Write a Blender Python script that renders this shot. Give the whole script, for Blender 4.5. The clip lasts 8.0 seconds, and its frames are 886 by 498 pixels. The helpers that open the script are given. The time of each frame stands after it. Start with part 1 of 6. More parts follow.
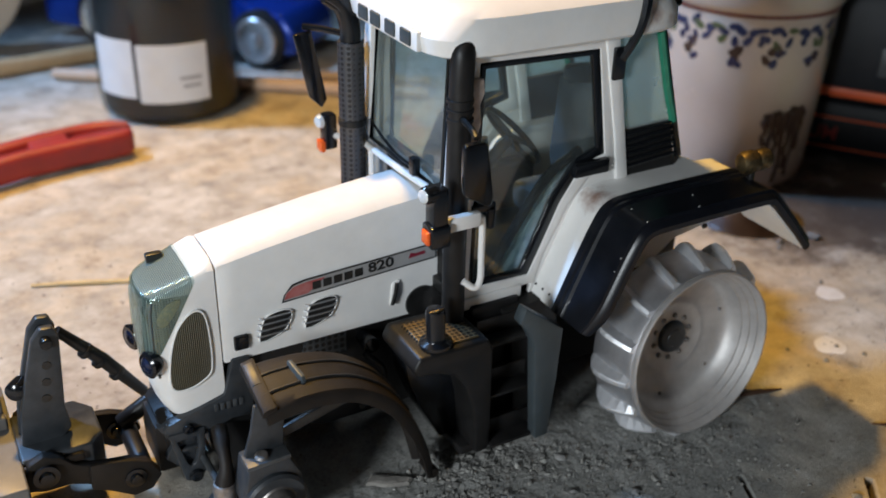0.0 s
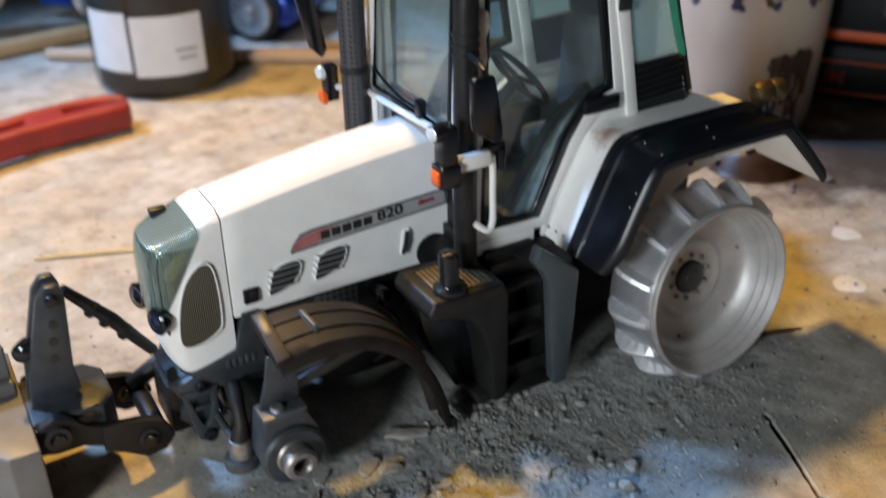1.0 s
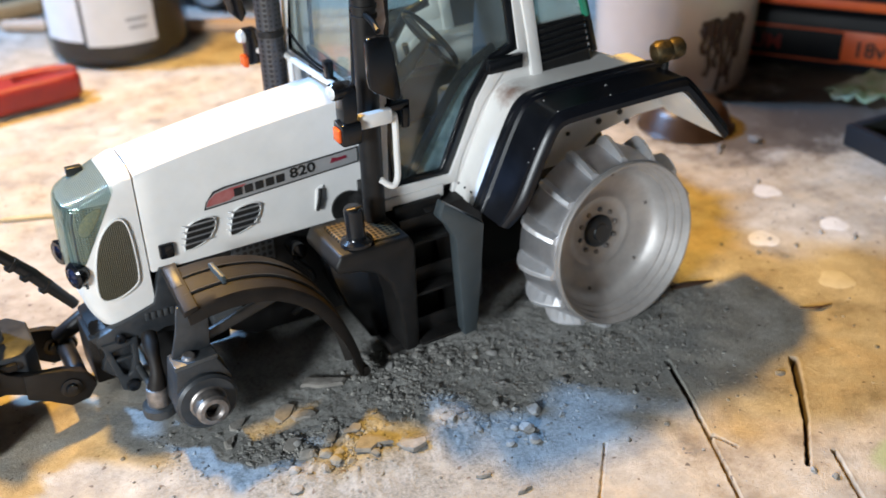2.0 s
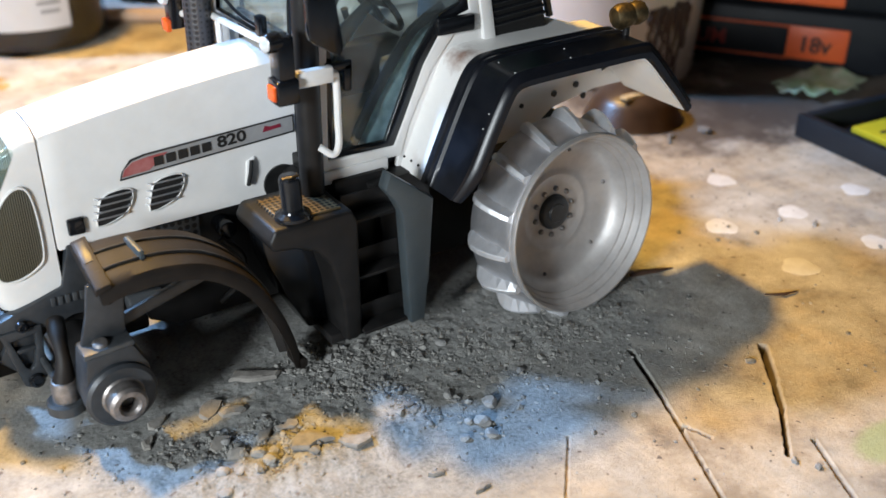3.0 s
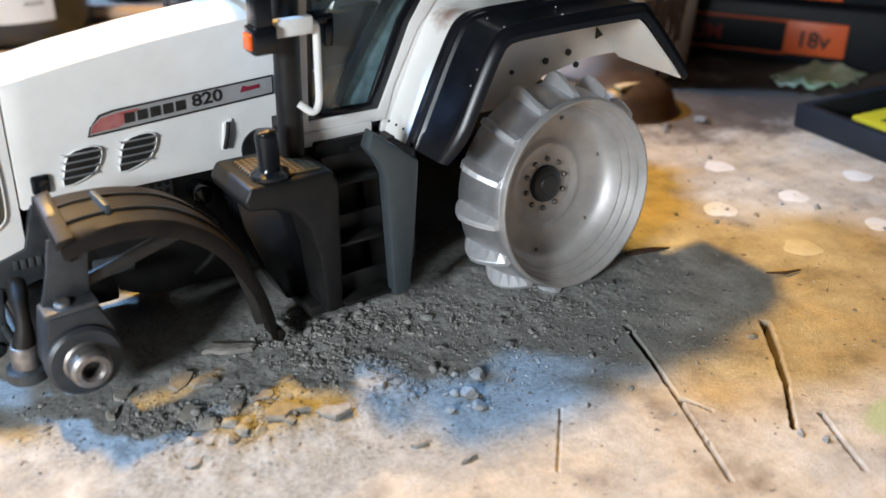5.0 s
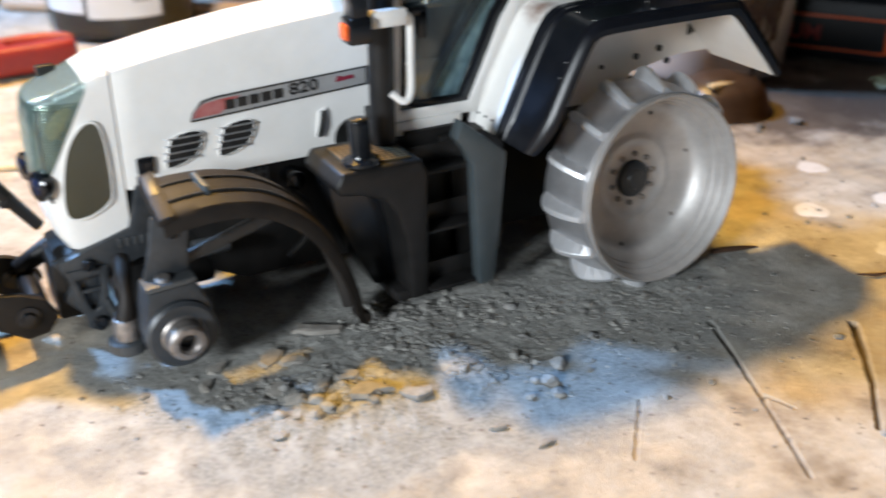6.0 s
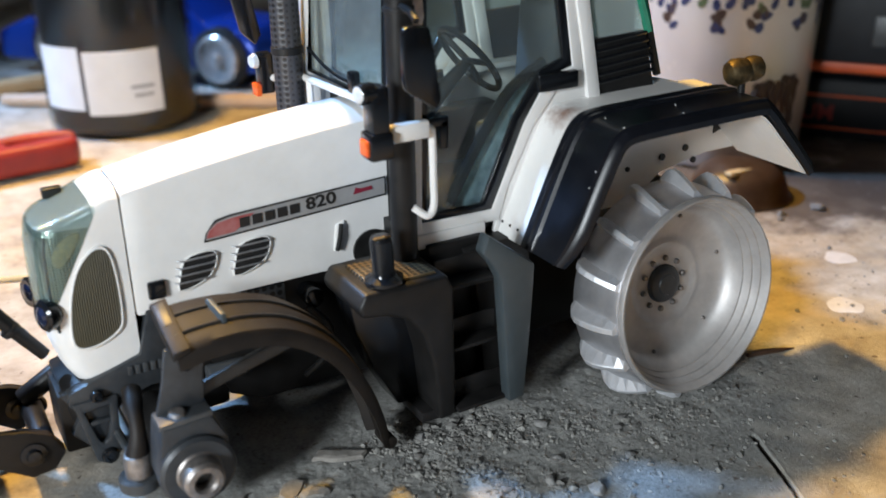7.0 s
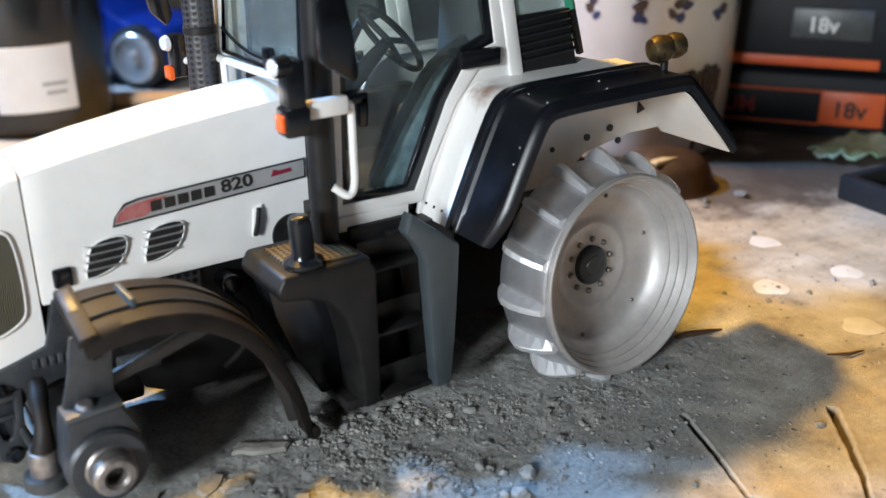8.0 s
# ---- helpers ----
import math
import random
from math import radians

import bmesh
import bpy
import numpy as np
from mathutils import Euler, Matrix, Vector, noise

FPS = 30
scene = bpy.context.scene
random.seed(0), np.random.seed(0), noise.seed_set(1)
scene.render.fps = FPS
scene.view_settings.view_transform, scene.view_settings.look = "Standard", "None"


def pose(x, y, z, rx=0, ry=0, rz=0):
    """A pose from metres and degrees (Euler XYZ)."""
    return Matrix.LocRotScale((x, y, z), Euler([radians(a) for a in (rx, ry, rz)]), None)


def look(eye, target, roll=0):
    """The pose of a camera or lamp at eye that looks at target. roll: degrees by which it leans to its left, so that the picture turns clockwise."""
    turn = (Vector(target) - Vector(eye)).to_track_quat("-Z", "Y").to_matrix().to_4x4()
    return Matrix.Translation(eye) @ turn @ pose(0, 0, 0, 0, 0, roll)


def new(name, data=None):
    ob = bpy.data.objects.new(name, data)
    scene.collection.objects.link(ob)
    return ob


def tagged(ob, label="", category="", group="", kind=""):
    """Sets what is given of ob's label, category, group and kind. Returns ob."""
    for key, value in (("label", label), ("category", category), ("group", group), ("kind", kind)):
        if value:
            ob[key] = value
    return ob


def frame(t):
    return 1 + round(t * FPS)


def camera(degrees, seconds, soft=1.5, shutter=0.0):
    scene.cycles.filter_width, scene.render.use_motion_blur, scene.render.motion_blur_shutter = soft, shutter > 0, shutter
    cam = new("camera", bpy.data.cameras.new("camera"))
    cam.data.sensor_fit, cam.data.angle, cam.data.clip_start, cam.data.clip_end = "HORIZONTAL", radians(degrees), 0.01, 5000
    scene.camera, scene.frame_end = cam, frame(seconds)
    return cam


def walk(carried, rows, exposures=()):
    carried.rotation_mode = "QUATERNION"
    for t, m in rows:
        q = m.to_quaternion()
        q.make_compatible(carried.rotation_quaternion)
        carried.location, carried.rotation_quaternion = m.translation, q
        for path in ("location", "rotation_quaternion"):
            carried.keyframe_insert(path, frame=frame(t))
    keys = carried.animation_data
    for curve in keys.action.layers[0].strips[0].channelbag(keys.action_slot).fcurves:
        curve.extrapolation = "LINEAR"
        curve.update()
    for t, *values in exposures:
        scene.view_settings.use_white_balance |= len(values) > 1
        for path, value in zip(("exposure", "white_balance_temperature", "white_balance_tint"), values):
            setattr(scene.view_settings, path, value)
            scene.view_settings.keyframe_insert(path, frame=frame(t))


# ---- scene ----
# All lengths below are in model units of 0.85 mm; the world origin lies on the table under the rear hub,
# x runs to the tractor's rear, y to its far side.
U = 0.00085

cam = camera(47.5, 8.0, 1.5, 0.5)
cam.data.dof.use_dof = True
cam.data.dof.focus_distance = 0.192
cam.data.dof.aperture_fstop = 18.0
ROWS = [
    (0.0, -164.44, -163.94, 170.14, -29.50, -28.24, 1.33),
    (0.3, -170.33, -163.19, 165.62, -29.77, -27.83, 0.48),
    (0.5, -173.79, -159.98, 167.98, -29.75, -28.52, 0.41),
    (0.7, -170.31, -163.73, 160.53, -28.98, -27.99, -0.84),
    (1.0, -166.10, -162.59, 158.82, -29.37, -29.04, -1.10),
    (1.2, -159.18, -167.25, 155.63, -28.80, -31.62, -1.17),
    (1.3, -155.36, -172.06, 156.35, -28.81, -32.30, -1.40),
    (1.5, -152.18, -175.25, 157.12, -29.70, -31.52, -1.28),
    (1.7, -153.96, -184.39, 161.61, -29.07, -30.87, -1.70),
    (3.0, -150.90, -167.84, 138.02, -34.62, -29.00, 0.81),
    (3.5, -149.97, -166.31, 134.22, -34.84, -28.27, 0.93),
    (4.0, -149.36, -164.92, 132.35, -35.07, -28.06, 0.74),
    (4.5, -147.89, -163.57, 128.73, -35.50, -27.86, 0.97),
    (4.7, -147.21, -165.49, 122.12, -35.16, -27.24, 0.94),
    (5.8, -147.93, -168.67, 117.87, -32.43, -27.14, 0.97),
    (6.0, -149.42, -171.59, 118.65, -29.21, -26.90, 0.15),
    (6.2, -150.55, -170.85, 118.96, -27.75, -26.91, -0.35),
    (6.5, -150.08, -164.07, 123.54, -27.96, -26.06, -0.41),
    (6.7, -149.24, -158.93, 125.90, -29.39, -24.41, -0.61),
    (6.8, -148.46, -157.20, 127.60, -29.50, -24.25, -0.66),
    (7.0, -147.79, -156.25, 123.98, -29.46, -23.19, -1.11),
    (7.2, -146.36, -155.25, 120.88, -31.26, -22.96, -0.74),
    (7.5, -146.03, -153.90, 118.08, -33.63, -22.69, -0.18),
    (7.7, -145.69, -153.82, 117.29, -33.85, -22.61, -0.31),
    (8.0, -144.74, -154.39, 115.89, -33.68, -22.59, -0.55),
]
walk(cam, [(t, pose(x * U, y * U, z * U, 90 + pitch, 0, yaw) @ pose(0, 0, 0, 0, 0, roll)) for t, x, y, z, yaw, pitch, roll in ROWS], [(0.0, -0.65), (1.0, -0.55), (1.5, -0.15), (3.0, 0.02), (5.0, 0.05), (6.0, 0.1), (6.5, -0.05), (7.0, -0.05), (7.6, 0.1), (8.0, 0.15)])

# ---- world and lamps ----
world = bpy.data.worlds.new("world")
scene.world = world
world.use_nodes = True
world.node_tree.nodes["Background"].inputs[0].default_value = (0.75, 0.85, 1.0, 1)
world.node_tree.nodes["Background"].inputs[1].default_value = 0.006


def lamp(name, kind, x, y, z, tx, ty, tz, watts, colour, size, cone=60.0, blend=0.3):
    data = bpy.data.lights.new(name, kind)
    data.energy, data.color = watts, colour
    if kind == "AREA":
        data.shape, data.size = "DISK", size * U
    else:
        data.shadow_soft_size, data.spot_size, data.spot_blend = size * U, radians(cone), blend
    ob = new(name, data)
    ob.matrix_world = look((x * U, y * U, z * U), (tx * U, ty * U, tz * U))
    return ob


# two shaded desk lamps behind the tractor, one warm and one cool, and an unseen fill light added behind the camera
lamp("warm_desk_lamp", "SPOT", -107, 271, 567, -130, 85, 0, 18.5, (1.0, 0.58, 0.12), 22, 60, 0.75)
lamp("cool_desk_lamp", "SPOT", -511, 510, 725, -80, 70, 0, 47.0, (0.29, 0.55, 1.0), 40, 50, 0.5)
lamp("fill_light", "AREA", -600, -300, 228, -60, 10, 25, 3.5, (0.87, 0.945, 1.0), 130)


# ---- materials ----
def nodes_of(m):
    m.use_nodes = True
    return m.node_tree, m.node_tree.nodes["Principled BSDF"]


def noise_node(nt, scale, detail=4.0, rough=0.6, vec=None):
    n = nt.nodes.new("ShaderNodeTexNoise")
    n.inputs["Scale"].default_value, n.inputs["Detail"].default_value, n.inputs["Roughness"].default_value = scale, detail, rough
    if vec is not None:
        nt.links.new(vec, n.inputs["Vector"])
    return n


def ramp(nt, fac, stops):
    r = nt.nodes.new("ShaderNodeValToRGB")
    els = r.color_ramp.elements
    while len(els) < len(stops):
        els.new(0.5)
    for e, (p, c) in zip(els, stops):
        e.position, e.color = p, (*c, 1)
    nt.links.new(fac, r.inputs["Fac"])
    return r


def mixed(nt, fac, a, b):
    m = nt.nodes.new("ShaderNodeMix")
    m.data_type = "RGBA"
    for sock, v in ((m.inputs[0], fac), (m.inputs[6], a), (m.inputs[7], b)):
        if hasattr(v, "is_linked"):
            nt.links.new(v, sock)
        else:
            sock.default_value = v if isinstance(v, float) else (*v, 1)
    return m.outputs[2]


def mat(name, a, b, feature=3.0, rough=0.5, metal=0.0, bump=0.1, fine=0.3, rough_spread=0.12, coat=0.0, spec=0.5):
    """Two-tone surface: a and b blend by stains of `feature` units, with fine grain of `fine` units."""
    m = bpy.data.materials.new(name)
    nt, p = nodes_of(m)
    co = nt.nodes.new("ShaderNodeTexCoord").outputs["Object"]
    n1 = noise_node(nt, 1 / (feature * U), 5, 0.62, co)
    n2 = noise_node(nt, 1 / (fine * U), 3, 0.6, co)
    r = ramp(nt, n1.outputs["Fac"], [(0.35, a), (0.68, b)])
    nt.links.new(r.outputs["Color"], p.inputs["Base Color"])
    mr = nt.nodes.new("ShaderNodeMapRange")
    mr.inputs["To Min"].default_value, mr.inputs["To Max"].default_value = rough - rough_spread, rough + rough_spread
    nt.links.new(n1.outputs["Fac"], mr.inputs["Value"])
    nt.links.new(mr.outputs["Result"], p.inputs["Roughness"])
    p.inputs["Metallic"].default_value = metal
    p.inputs["Coat Weight"].default_value = coat
    p.inputs["Specular IOR Level"].default_value = spec
    bp = nt.nodes.new("ShaderNodeBump")
    bp.inputs["Strength"].default_value, bp.inputs["Distance"].default_value = bump, 0.25 * U
    nt.links.new(n2.outputs["Fac"], bp.inputs["Height"])
    nt.links.new(bp.outputs["Normal"], p.inputs["Normal"])
    return m


def glass(name, tint, gloss=0.05, dust=0.0, most=0.3):
    """Thin pane: clear but tinted, with Fresnel gloss; dust sets a diffuse film that imitates haze and reflections."""
    m = bpy.data.materials.new(name)
    m.use_nodes = True
    nt = m.node_tree
    nt.nodes.clear()
    out, mx, film = nt.nodes.new("ShaderNodeOutputMaterial"), nt.nodes.new("ShaderNodeMixShader"), nt.nodes.new("ShaderNodeMixShader")
    tr, gl, fr = nt.nodes.new("ShaderNodeBsdfTransparent"), nt.nodes.new("ShaderNodeBsdfGlossy"), nt.nodes.new("ShaderNodeLayerWeight")
    di = nt.nodes.new("ShaderNodeBsdfDiffuse")
    di.inputs[0].default_value = (0.55, 0.6, 0.6, 1)
    n = noise_node(nt, 1 / (9 * U), 4, 0.6, nt.nodes.new("ShaderNodeTexCoord").outputs["Object"])
    mr = nt.nodes.new("ShaderNodeMapRange")
    mr.inputs["To Min"].default_value, mr.inputs["To Max"].default_value = dust * 0.5, dust * 1.5
    nt.links.new(n.outputs["Fac"], mr.inputs["Value"])
    nt.links.new(mr.outputs["Result"], film.inputs[0])
    tr.inputs[0].default_value = (*tint, 1)
    gl.inputs["Roughness"].default_value = gloss
    fr.inputs[0].default_value = 0.25
    sheen = nt.nodes.new("ShaderNodeMapRange")
    sheen.inputs["To Min"].default_value, sheen.inputs["To Max"].default_value = 0.04, most
    nt.links.new(fr.outputs["Facing"], sheen.inputs["Value"])
    nt.links.new(tr.outputs[0], film.inputs[1])
    nt.links.new(di.outputs[0], film.inputs[2])
    nt.links.new(sheen.outputs["Result"], mx.inputs[0])
    nt.links.new(film.outputs[0], mx.inputs[1])
    nt.links.new(gl.outputs[0], mx.inputs[2])
    nt.links.new(mx.outputs[0], out.inputs[0])
    return m


def pattern_mat(name, dark, light, pitch, rough=0.4, metal=0.3, kind="dots", flat=False):
    """Perforated sheet or ribbed lens: holes or ribs of `pitch` units in relief."""
    m = bpy.data.materials.new(name)
    nt, p = nodes_of(m)
    co = nt.nodes.new("ShaderNodeTexCoord").outputs["Object"]
    if kind == "dots":
        v = nt.nodes.new("ShaderNodeTexVoronoi")
        v.voronoi_dimensions = "2D" if flat else "3D"
        v.inputs["Scale"].default_value, v.inputs["Randomness"].default_value = 1 / (pitch * U), 0.08
        nt.links.new(co, v.inputs["Vector"])
        r = ramp(nt, v.outputs["Distance"], [(0.28, dark), (0.42, light)])
        h = v.outputs["Distance"]
    else:
        w = nt.nodes.new("ShaderNodeTexWave")
        w.inputs["Scale"].default_value, w.inputs["Distortion"].default_value = 0.32 / (pitch * U), 0.6
        w.bands_direction = "X"
        nt.links.new(co, w.inputs["Vector"])
        r = ramp(nt, w.outputs["Color"], [(0.2, dark), (0.8, light)])
        h = w.outputs["Color"]
    nt.links.new(r.outputs["Color"], p.inputs["Base Color"])
    p.inputs["Roughness"].default_value, p.inputs["Metallic"].default_value = rough, metal
    bp = nt.nodes.new("ShaderNodeBump")
    bp.inputs["Strength"].default_value, bp.inputs["Distance"].default_value = 0.6, 0.3 * U
    nt.links.new(h, bp.inputs["Height"])
    nt.links.new(bp.outputs["Normal"], p.inputs["Normal"])
    return m


WHITE = mat("white_lacquer", (0.80, 0.79, 0.77), (0.74, 0.73, 0.71), 9, 0.40, 0, 0.03, 0.4, 0.06, 0.05)


def smudged(name, spots):
    """White lacquer with a few rusty smudges: centre and size of each."""
    m = mat(name, (0.80, 0.79, 0.77), (0.74, 0.73, 0.71), 9, 0.40, 0, 0.03, 0.4, 0.06, 0.05)
    nt, p = m.node_tree, m.node_tree.nodes["Principled BSDF"]
    col = p.inputs["Base Color"].links[0].from_socket
    pos = nt.nodes.new("ShaderNodeNewGeometry").outputs["Position"]
    n = noise_node(nt, 1 / (3.5 * U), 4, 0.6, pos)
    for centre, size, strength in spots:
        d = nt.nodes.new("ShaderNodeVectorMath")
        d.operation = "DISTANCE"
        nt.links.new(pos, d.inputs[0])
        d.inputs[1].default_value = [c * U for c in centre]
        k = nt.nodes.new("ShaderNodeMath")
        k.operation = "MULTIPLY_ADD"
        nt.links.new(d.outputs["Value"], k.inputs[0])
        k.inputs[1].default_value = 0.6 / (size * U)
        nt.links.new(n.outputs["Fac"], k.inputs[2])
        r = ramp(nt, k.outputs[0], [(0.45, (strength, strength, strength)), (0.95, (0, 0, 0))])
        col = mixed(nt, r.outputs["Color"], col, (0.22, 0.10, 0.06))
    nt.links.new(col, p.inputs["Base Color"])
    return m


SMUDGED = smudged("smudged_white_lacquer", (((-22.5, 11.5, 66), 7.5, 0.85), ((-33, 13, 42), 3.0, 0.25), ((-9, 13, 109), 5.0, 0.8), ((-3, 13.5, 107), 3.0, 0.5)))
BLACK = mat("black_satin_plastic", (0.009, 0.009, 0.009), (0.015, 0.014, 0.014), 4, 0.42, 0, 0.12, 0.35, spec=0.28)
GLOSSBLACK = mat("black_gloss_plastic", (0.006, 0.007, 0.009), (0.010, 0.011, 0.013), 5, 0.17, 0, 0.05, 0.5, 0.05, spec=0.4)
MUDBLACK = mat("black_moulded_plastic", (0.010, 0.008, 0.007), (0.018, 0.014, 0.011), 5, 0.55, 0, 0.25, 0.3, 0.06, spec=0.3)
FRAMEGREY = mat("dark_slate_cast", (0.026, 0.030, 0.035), (0.046, 0.051, 0.057), 4, 0.40, 0.1, 0.15, 0.4)
FLAREBLACK = mat("black_flare_plastic", (0.005, 0.006, 0.009), (0.009, 0.010, 0.014), 5, 0.30, 0, 0.06, 0.4, 0.05, spec=0.3)
GREY = mat("dark_grey_cast", (0.045, 0.050, 0.055), (0.075, 0.08, 0.085), 4, 0.42, 0.1, 0.15, 0.4)
PANEL = mat("blue_grey_plastic", (0.042, 0.055, 0.062), (0.056, 0.070, 0.078), 6, 0.42, 0, 0.08, 0.4)
# one tyre paint in two tones: darker carcass as shade, brighter lugs as light
SILVER = mat("silver_paint", (0.64, 0.64, 0.66), (0.52, 0.52, 0.54), 5, 0.40, 0.85, 0.16, 0.25, 0.06)
LITSILVER = mat("lit_silver_paint", (0.82, 0.83, 0.86), (0.72, 0.73, 0.76), 4, 0.38, 0.7, 0.2, 0.25, 0.06)
DARKBRASS = mat("dark_tarnished_brass", (0.15, 0.11, 0.055), (0.06, 0.045, 0.025), 1.6, 0.5, 0.85, 0.1, 0.4)
BAREPLATE = mat("worn_bare_plate", (0.56, 0.47, 0.41), (0.30, 0.23, 0.19), 3.0, 0.45, 0.2, 0.15, 0.4)
STEEL = mat("bare_steel", (0.34, 0.31, 0.29), (0.18, 0.165, 0.16), 2, 0.45, 0.75, 0.15, 0.3)
RIMSILVER = mat("matt_silver_rim_paint", (0.56, 0.54, 0.525), (0.46, 0.44, 0.43), 5, 0.53, 0.65, 0.16, 0.25, 0.06)
AMBER = mat("amber_lens", (0.75, 0.08, 0.015), (0.85, 0.16, 0.02), 1, 0.2, 0, 0.05, 0.3)
CLEAR = mat("clear_lens", (0.75, 0.78, 0.8), (0.6, 0.63, 0.66), 1, 0.15, 0.2, 0.05, 0.3)
WINDOW = glass("tinted_cab_glass", (0.86, 0.93, 0.91), 0.05, 0.035)
# windscreen and quarter panes get a painted pale haze in place of reflections
SCREEN = glass("hazed_windscreen", (0.84, 0.90, 0.88), 0.06, 0.09)
GREENGLASS = mat("green_glass_edge", (0.02, 0.16, 0.10), (0.03, 0.22, 0.13), 4, 0.2, 0, 0.05, 0.5)
QUARTER = glass("hazed_quarter_glass", (0.80, 0.92, 0.86), 0.06, 0.3)
LENS = glass("headlight_glass", (0.72, 0.82, 0.80), 0.08)
MESHGRILLE = pattern_mat("perforated_sheet", (0.003, 0.003, 0.003), (0.13, 0.095, 0.05), 1.25, 0.45, 0.4, flat=True)
STACKMESH = pattern_mat("black_perforated_tube", (0.004, 0.004, 0.005), (0.05, 0.05, 0.055), 1.35, 0.4, 0.2)
SIDEMESH = pattern_mat("dark_side_mesh", (0.003, 0.003, 0.003), (0.05, 0.055, 0.06), 1.7, 0.4, 0.1)
RIBLENS = pattern_mat("ribbed_smoked_lens", (0.034, 0.031, 0.019), (0.105, 0.098, 0.068), 0.46, 0.25, 0.0, "ribs")
REFLECTOR = pattern_mat("lamp_reflector", (0.05, 0.07, 0.06), (0.30, 0.36, 0.33), 0.62, 0.22, 0.5)


def patch_reflector(m):
    """Uneven facets: darker green fields between bright ones."""
    nt, p = m.node_tree, m.node_tree.nodes["Principled BSDF"]
    col = p.inputs["Base Color"].links[0].from_socket
    v = nt.nodes.new("ShaderNodeTexVoronoi")
    v.inputs["Scale"].default_value = 1 / (6.5 * U)
    nt.links.new(nt.nodes.new("ShaderNodeTexCoord").outputs["Object"], v.inputs["Vector"])
    sep = nt.nodes.new("ShaderNodeSeparateColor")
    nt.links.new(v.outputs["Color"], sep.inputs[0])
    r = ramp(nt, sep.outputs[0], [(0.2, (0.5, 0.5, 0.5)), (0.7, (0.0, 0.0, 0.0))])
    nt.links.new(mixed(nt, r.outputs["Color"], col, (0.06, 0.085, 0.07)), p.inputs["Base Color"])


patch_reflector(REFLECTOR)
# ribs, with the sky's reflection put into the pale blue-white tone
RIBREFLECTOR = pattern_mat("ribbed_reflector", (0.34, 0.41, 0.41), (0.66, 0.72, 0.72), 0.42, 0.2, 0.5, "ribs")
STRAWLENS = mat("pale_yellow_lens", (0.24, 0.23, 0.14), (0.13, 0.15, 0.11), 0.8, 0.25, 0, 0.3, 0.5)
LAMPGLASS = mat("dark_blue_lamp_glass", (0.006, 0.009, 0.022), (0.014, 0.022, 0.055), 1.5, 0.1, 0, 0.05, 0.5, 0.03)
REDFADE = mat("red_decal", (0.34, 0.05, 0.05), (0.45, 0.20, 0.19), 6, 0.4, 0, 0.02, 0.3)
DECAL = mat("silver_decal", (0.30, 0.30, 0.30), (0.36, 0.36, 0.36), 6, 0.4, 0.1, 0.02, 0.3)
INK = mat("black_ink", (0.01, 0.01, 0.01), (0.02, 0.02, 0.02), 3, 0.4, 0, 0.02, 0.3)
REDINK = mat("dark_red_ink", (0.20, 0.01, 0.03), (0.25, 0.02, 0.04), 3, 0.4, 0, 0.02, 0.3)
# blue streaks painted as the reflection low in the door glass
REFLECTBLUE = mat("painted_blue_reflection", (0.46, 0.64, 0.74), (0.14, 0.23, 0.28), 5, 0.25, 0, 0.05, 0.6)
SEATCLOTH = mat("grey_seat_cloth", (0.05, 0.055, 0.06), (0.09, 0.095, 0.10), 4, 0.8, 0, 0.3, 0.5)
STONE = mat("grey_stone_chips", (0.20, 0.195, 0.185), (0.37, 0.36, 0.345), 2.2, 0.9, 0, 0.6, 0.4)


def vary_pieces(m, low, high):
    """Makes each loose piece of a mesh somewhat lighter or darker."""
    nt, p = m.node_tree, m.node_tree.nodes["Principled BSDF"]
    col = p.inputs["Base Color"].links[0].from_socket
    own = nt.nodes.new("ShaderNodeNewGeometry").outputs["Random Per Island"]
    shade = ramp(nt, own, [(0.0, (low, low, low)), (1.0, (high, high, high * 0.97))])
    mx = nt.nodes.new("ShaderNodeMix")
    mx.data_type, mx.blend_type = "RGBA", "MULTIPLY"
    mx.inputs[0].default_value = 1.0
    nt.links.new(col, mx.inputs[6])
    nt.links.new(shade.outputs["Color"], mx.inputs[7])
    nt.links.new(mx.outputs[2], p.inputs["Base Color"])


vary_pieces(STONE, 0.55, 1.2)
PALESTONE = mat("pale_grey_stone", (0.24, 0.236, 0.228), (0.40, 0.392, 0.378), 2.4, 0.9, 0, 0.6, 0.4)


# ---- mesh helpers ----
ORIGIN = {}


def thing(name, x, y, z, label, category, rz=0, group="", local=False):
    """An Empty at the base of a thing. Parts are then given in model units of the whole place, or of the thing itself if local."""
    ob = new(name)
    ob.empty_display_size = 0.005
    ob.matrix_world = pose(x * U, y * U, z * U, 0, 0, rz)
    ORIGIN[ob] = Vector((0, 0, 0)) if local else Vector((x, y, z))
    return tagged(ob, label, category, group)


def mesh_from(name, bm, material, origin=Vector((0, 0, 0)), angle=35):
    for v in bm.verts:
        v.co = (v.co - origin) * U
    bmesh.ops.recalc_face_normals(bm, faces=bm.faces)
    me = bpy.data.meshes.new(name)
    for f in bm.faces:
        f.smooth = True
    bm.to_mesh(me)
    bm.free()
    me.set_sharp_from_angle(angle=radians(angle))
    me.materials.append(material)
    return me


def part(name, bm, material, parent, label="", angle=35):
    """Links a bmesh as ONE mesh object under a thing or a part."""
    o = ORIGIN[parent]
    ob = new(name, mesh_from(name, bm, material, o, angle))
    ob.parent = parent
    ORIGIN[ob] = o
    return tagged(ob, label)


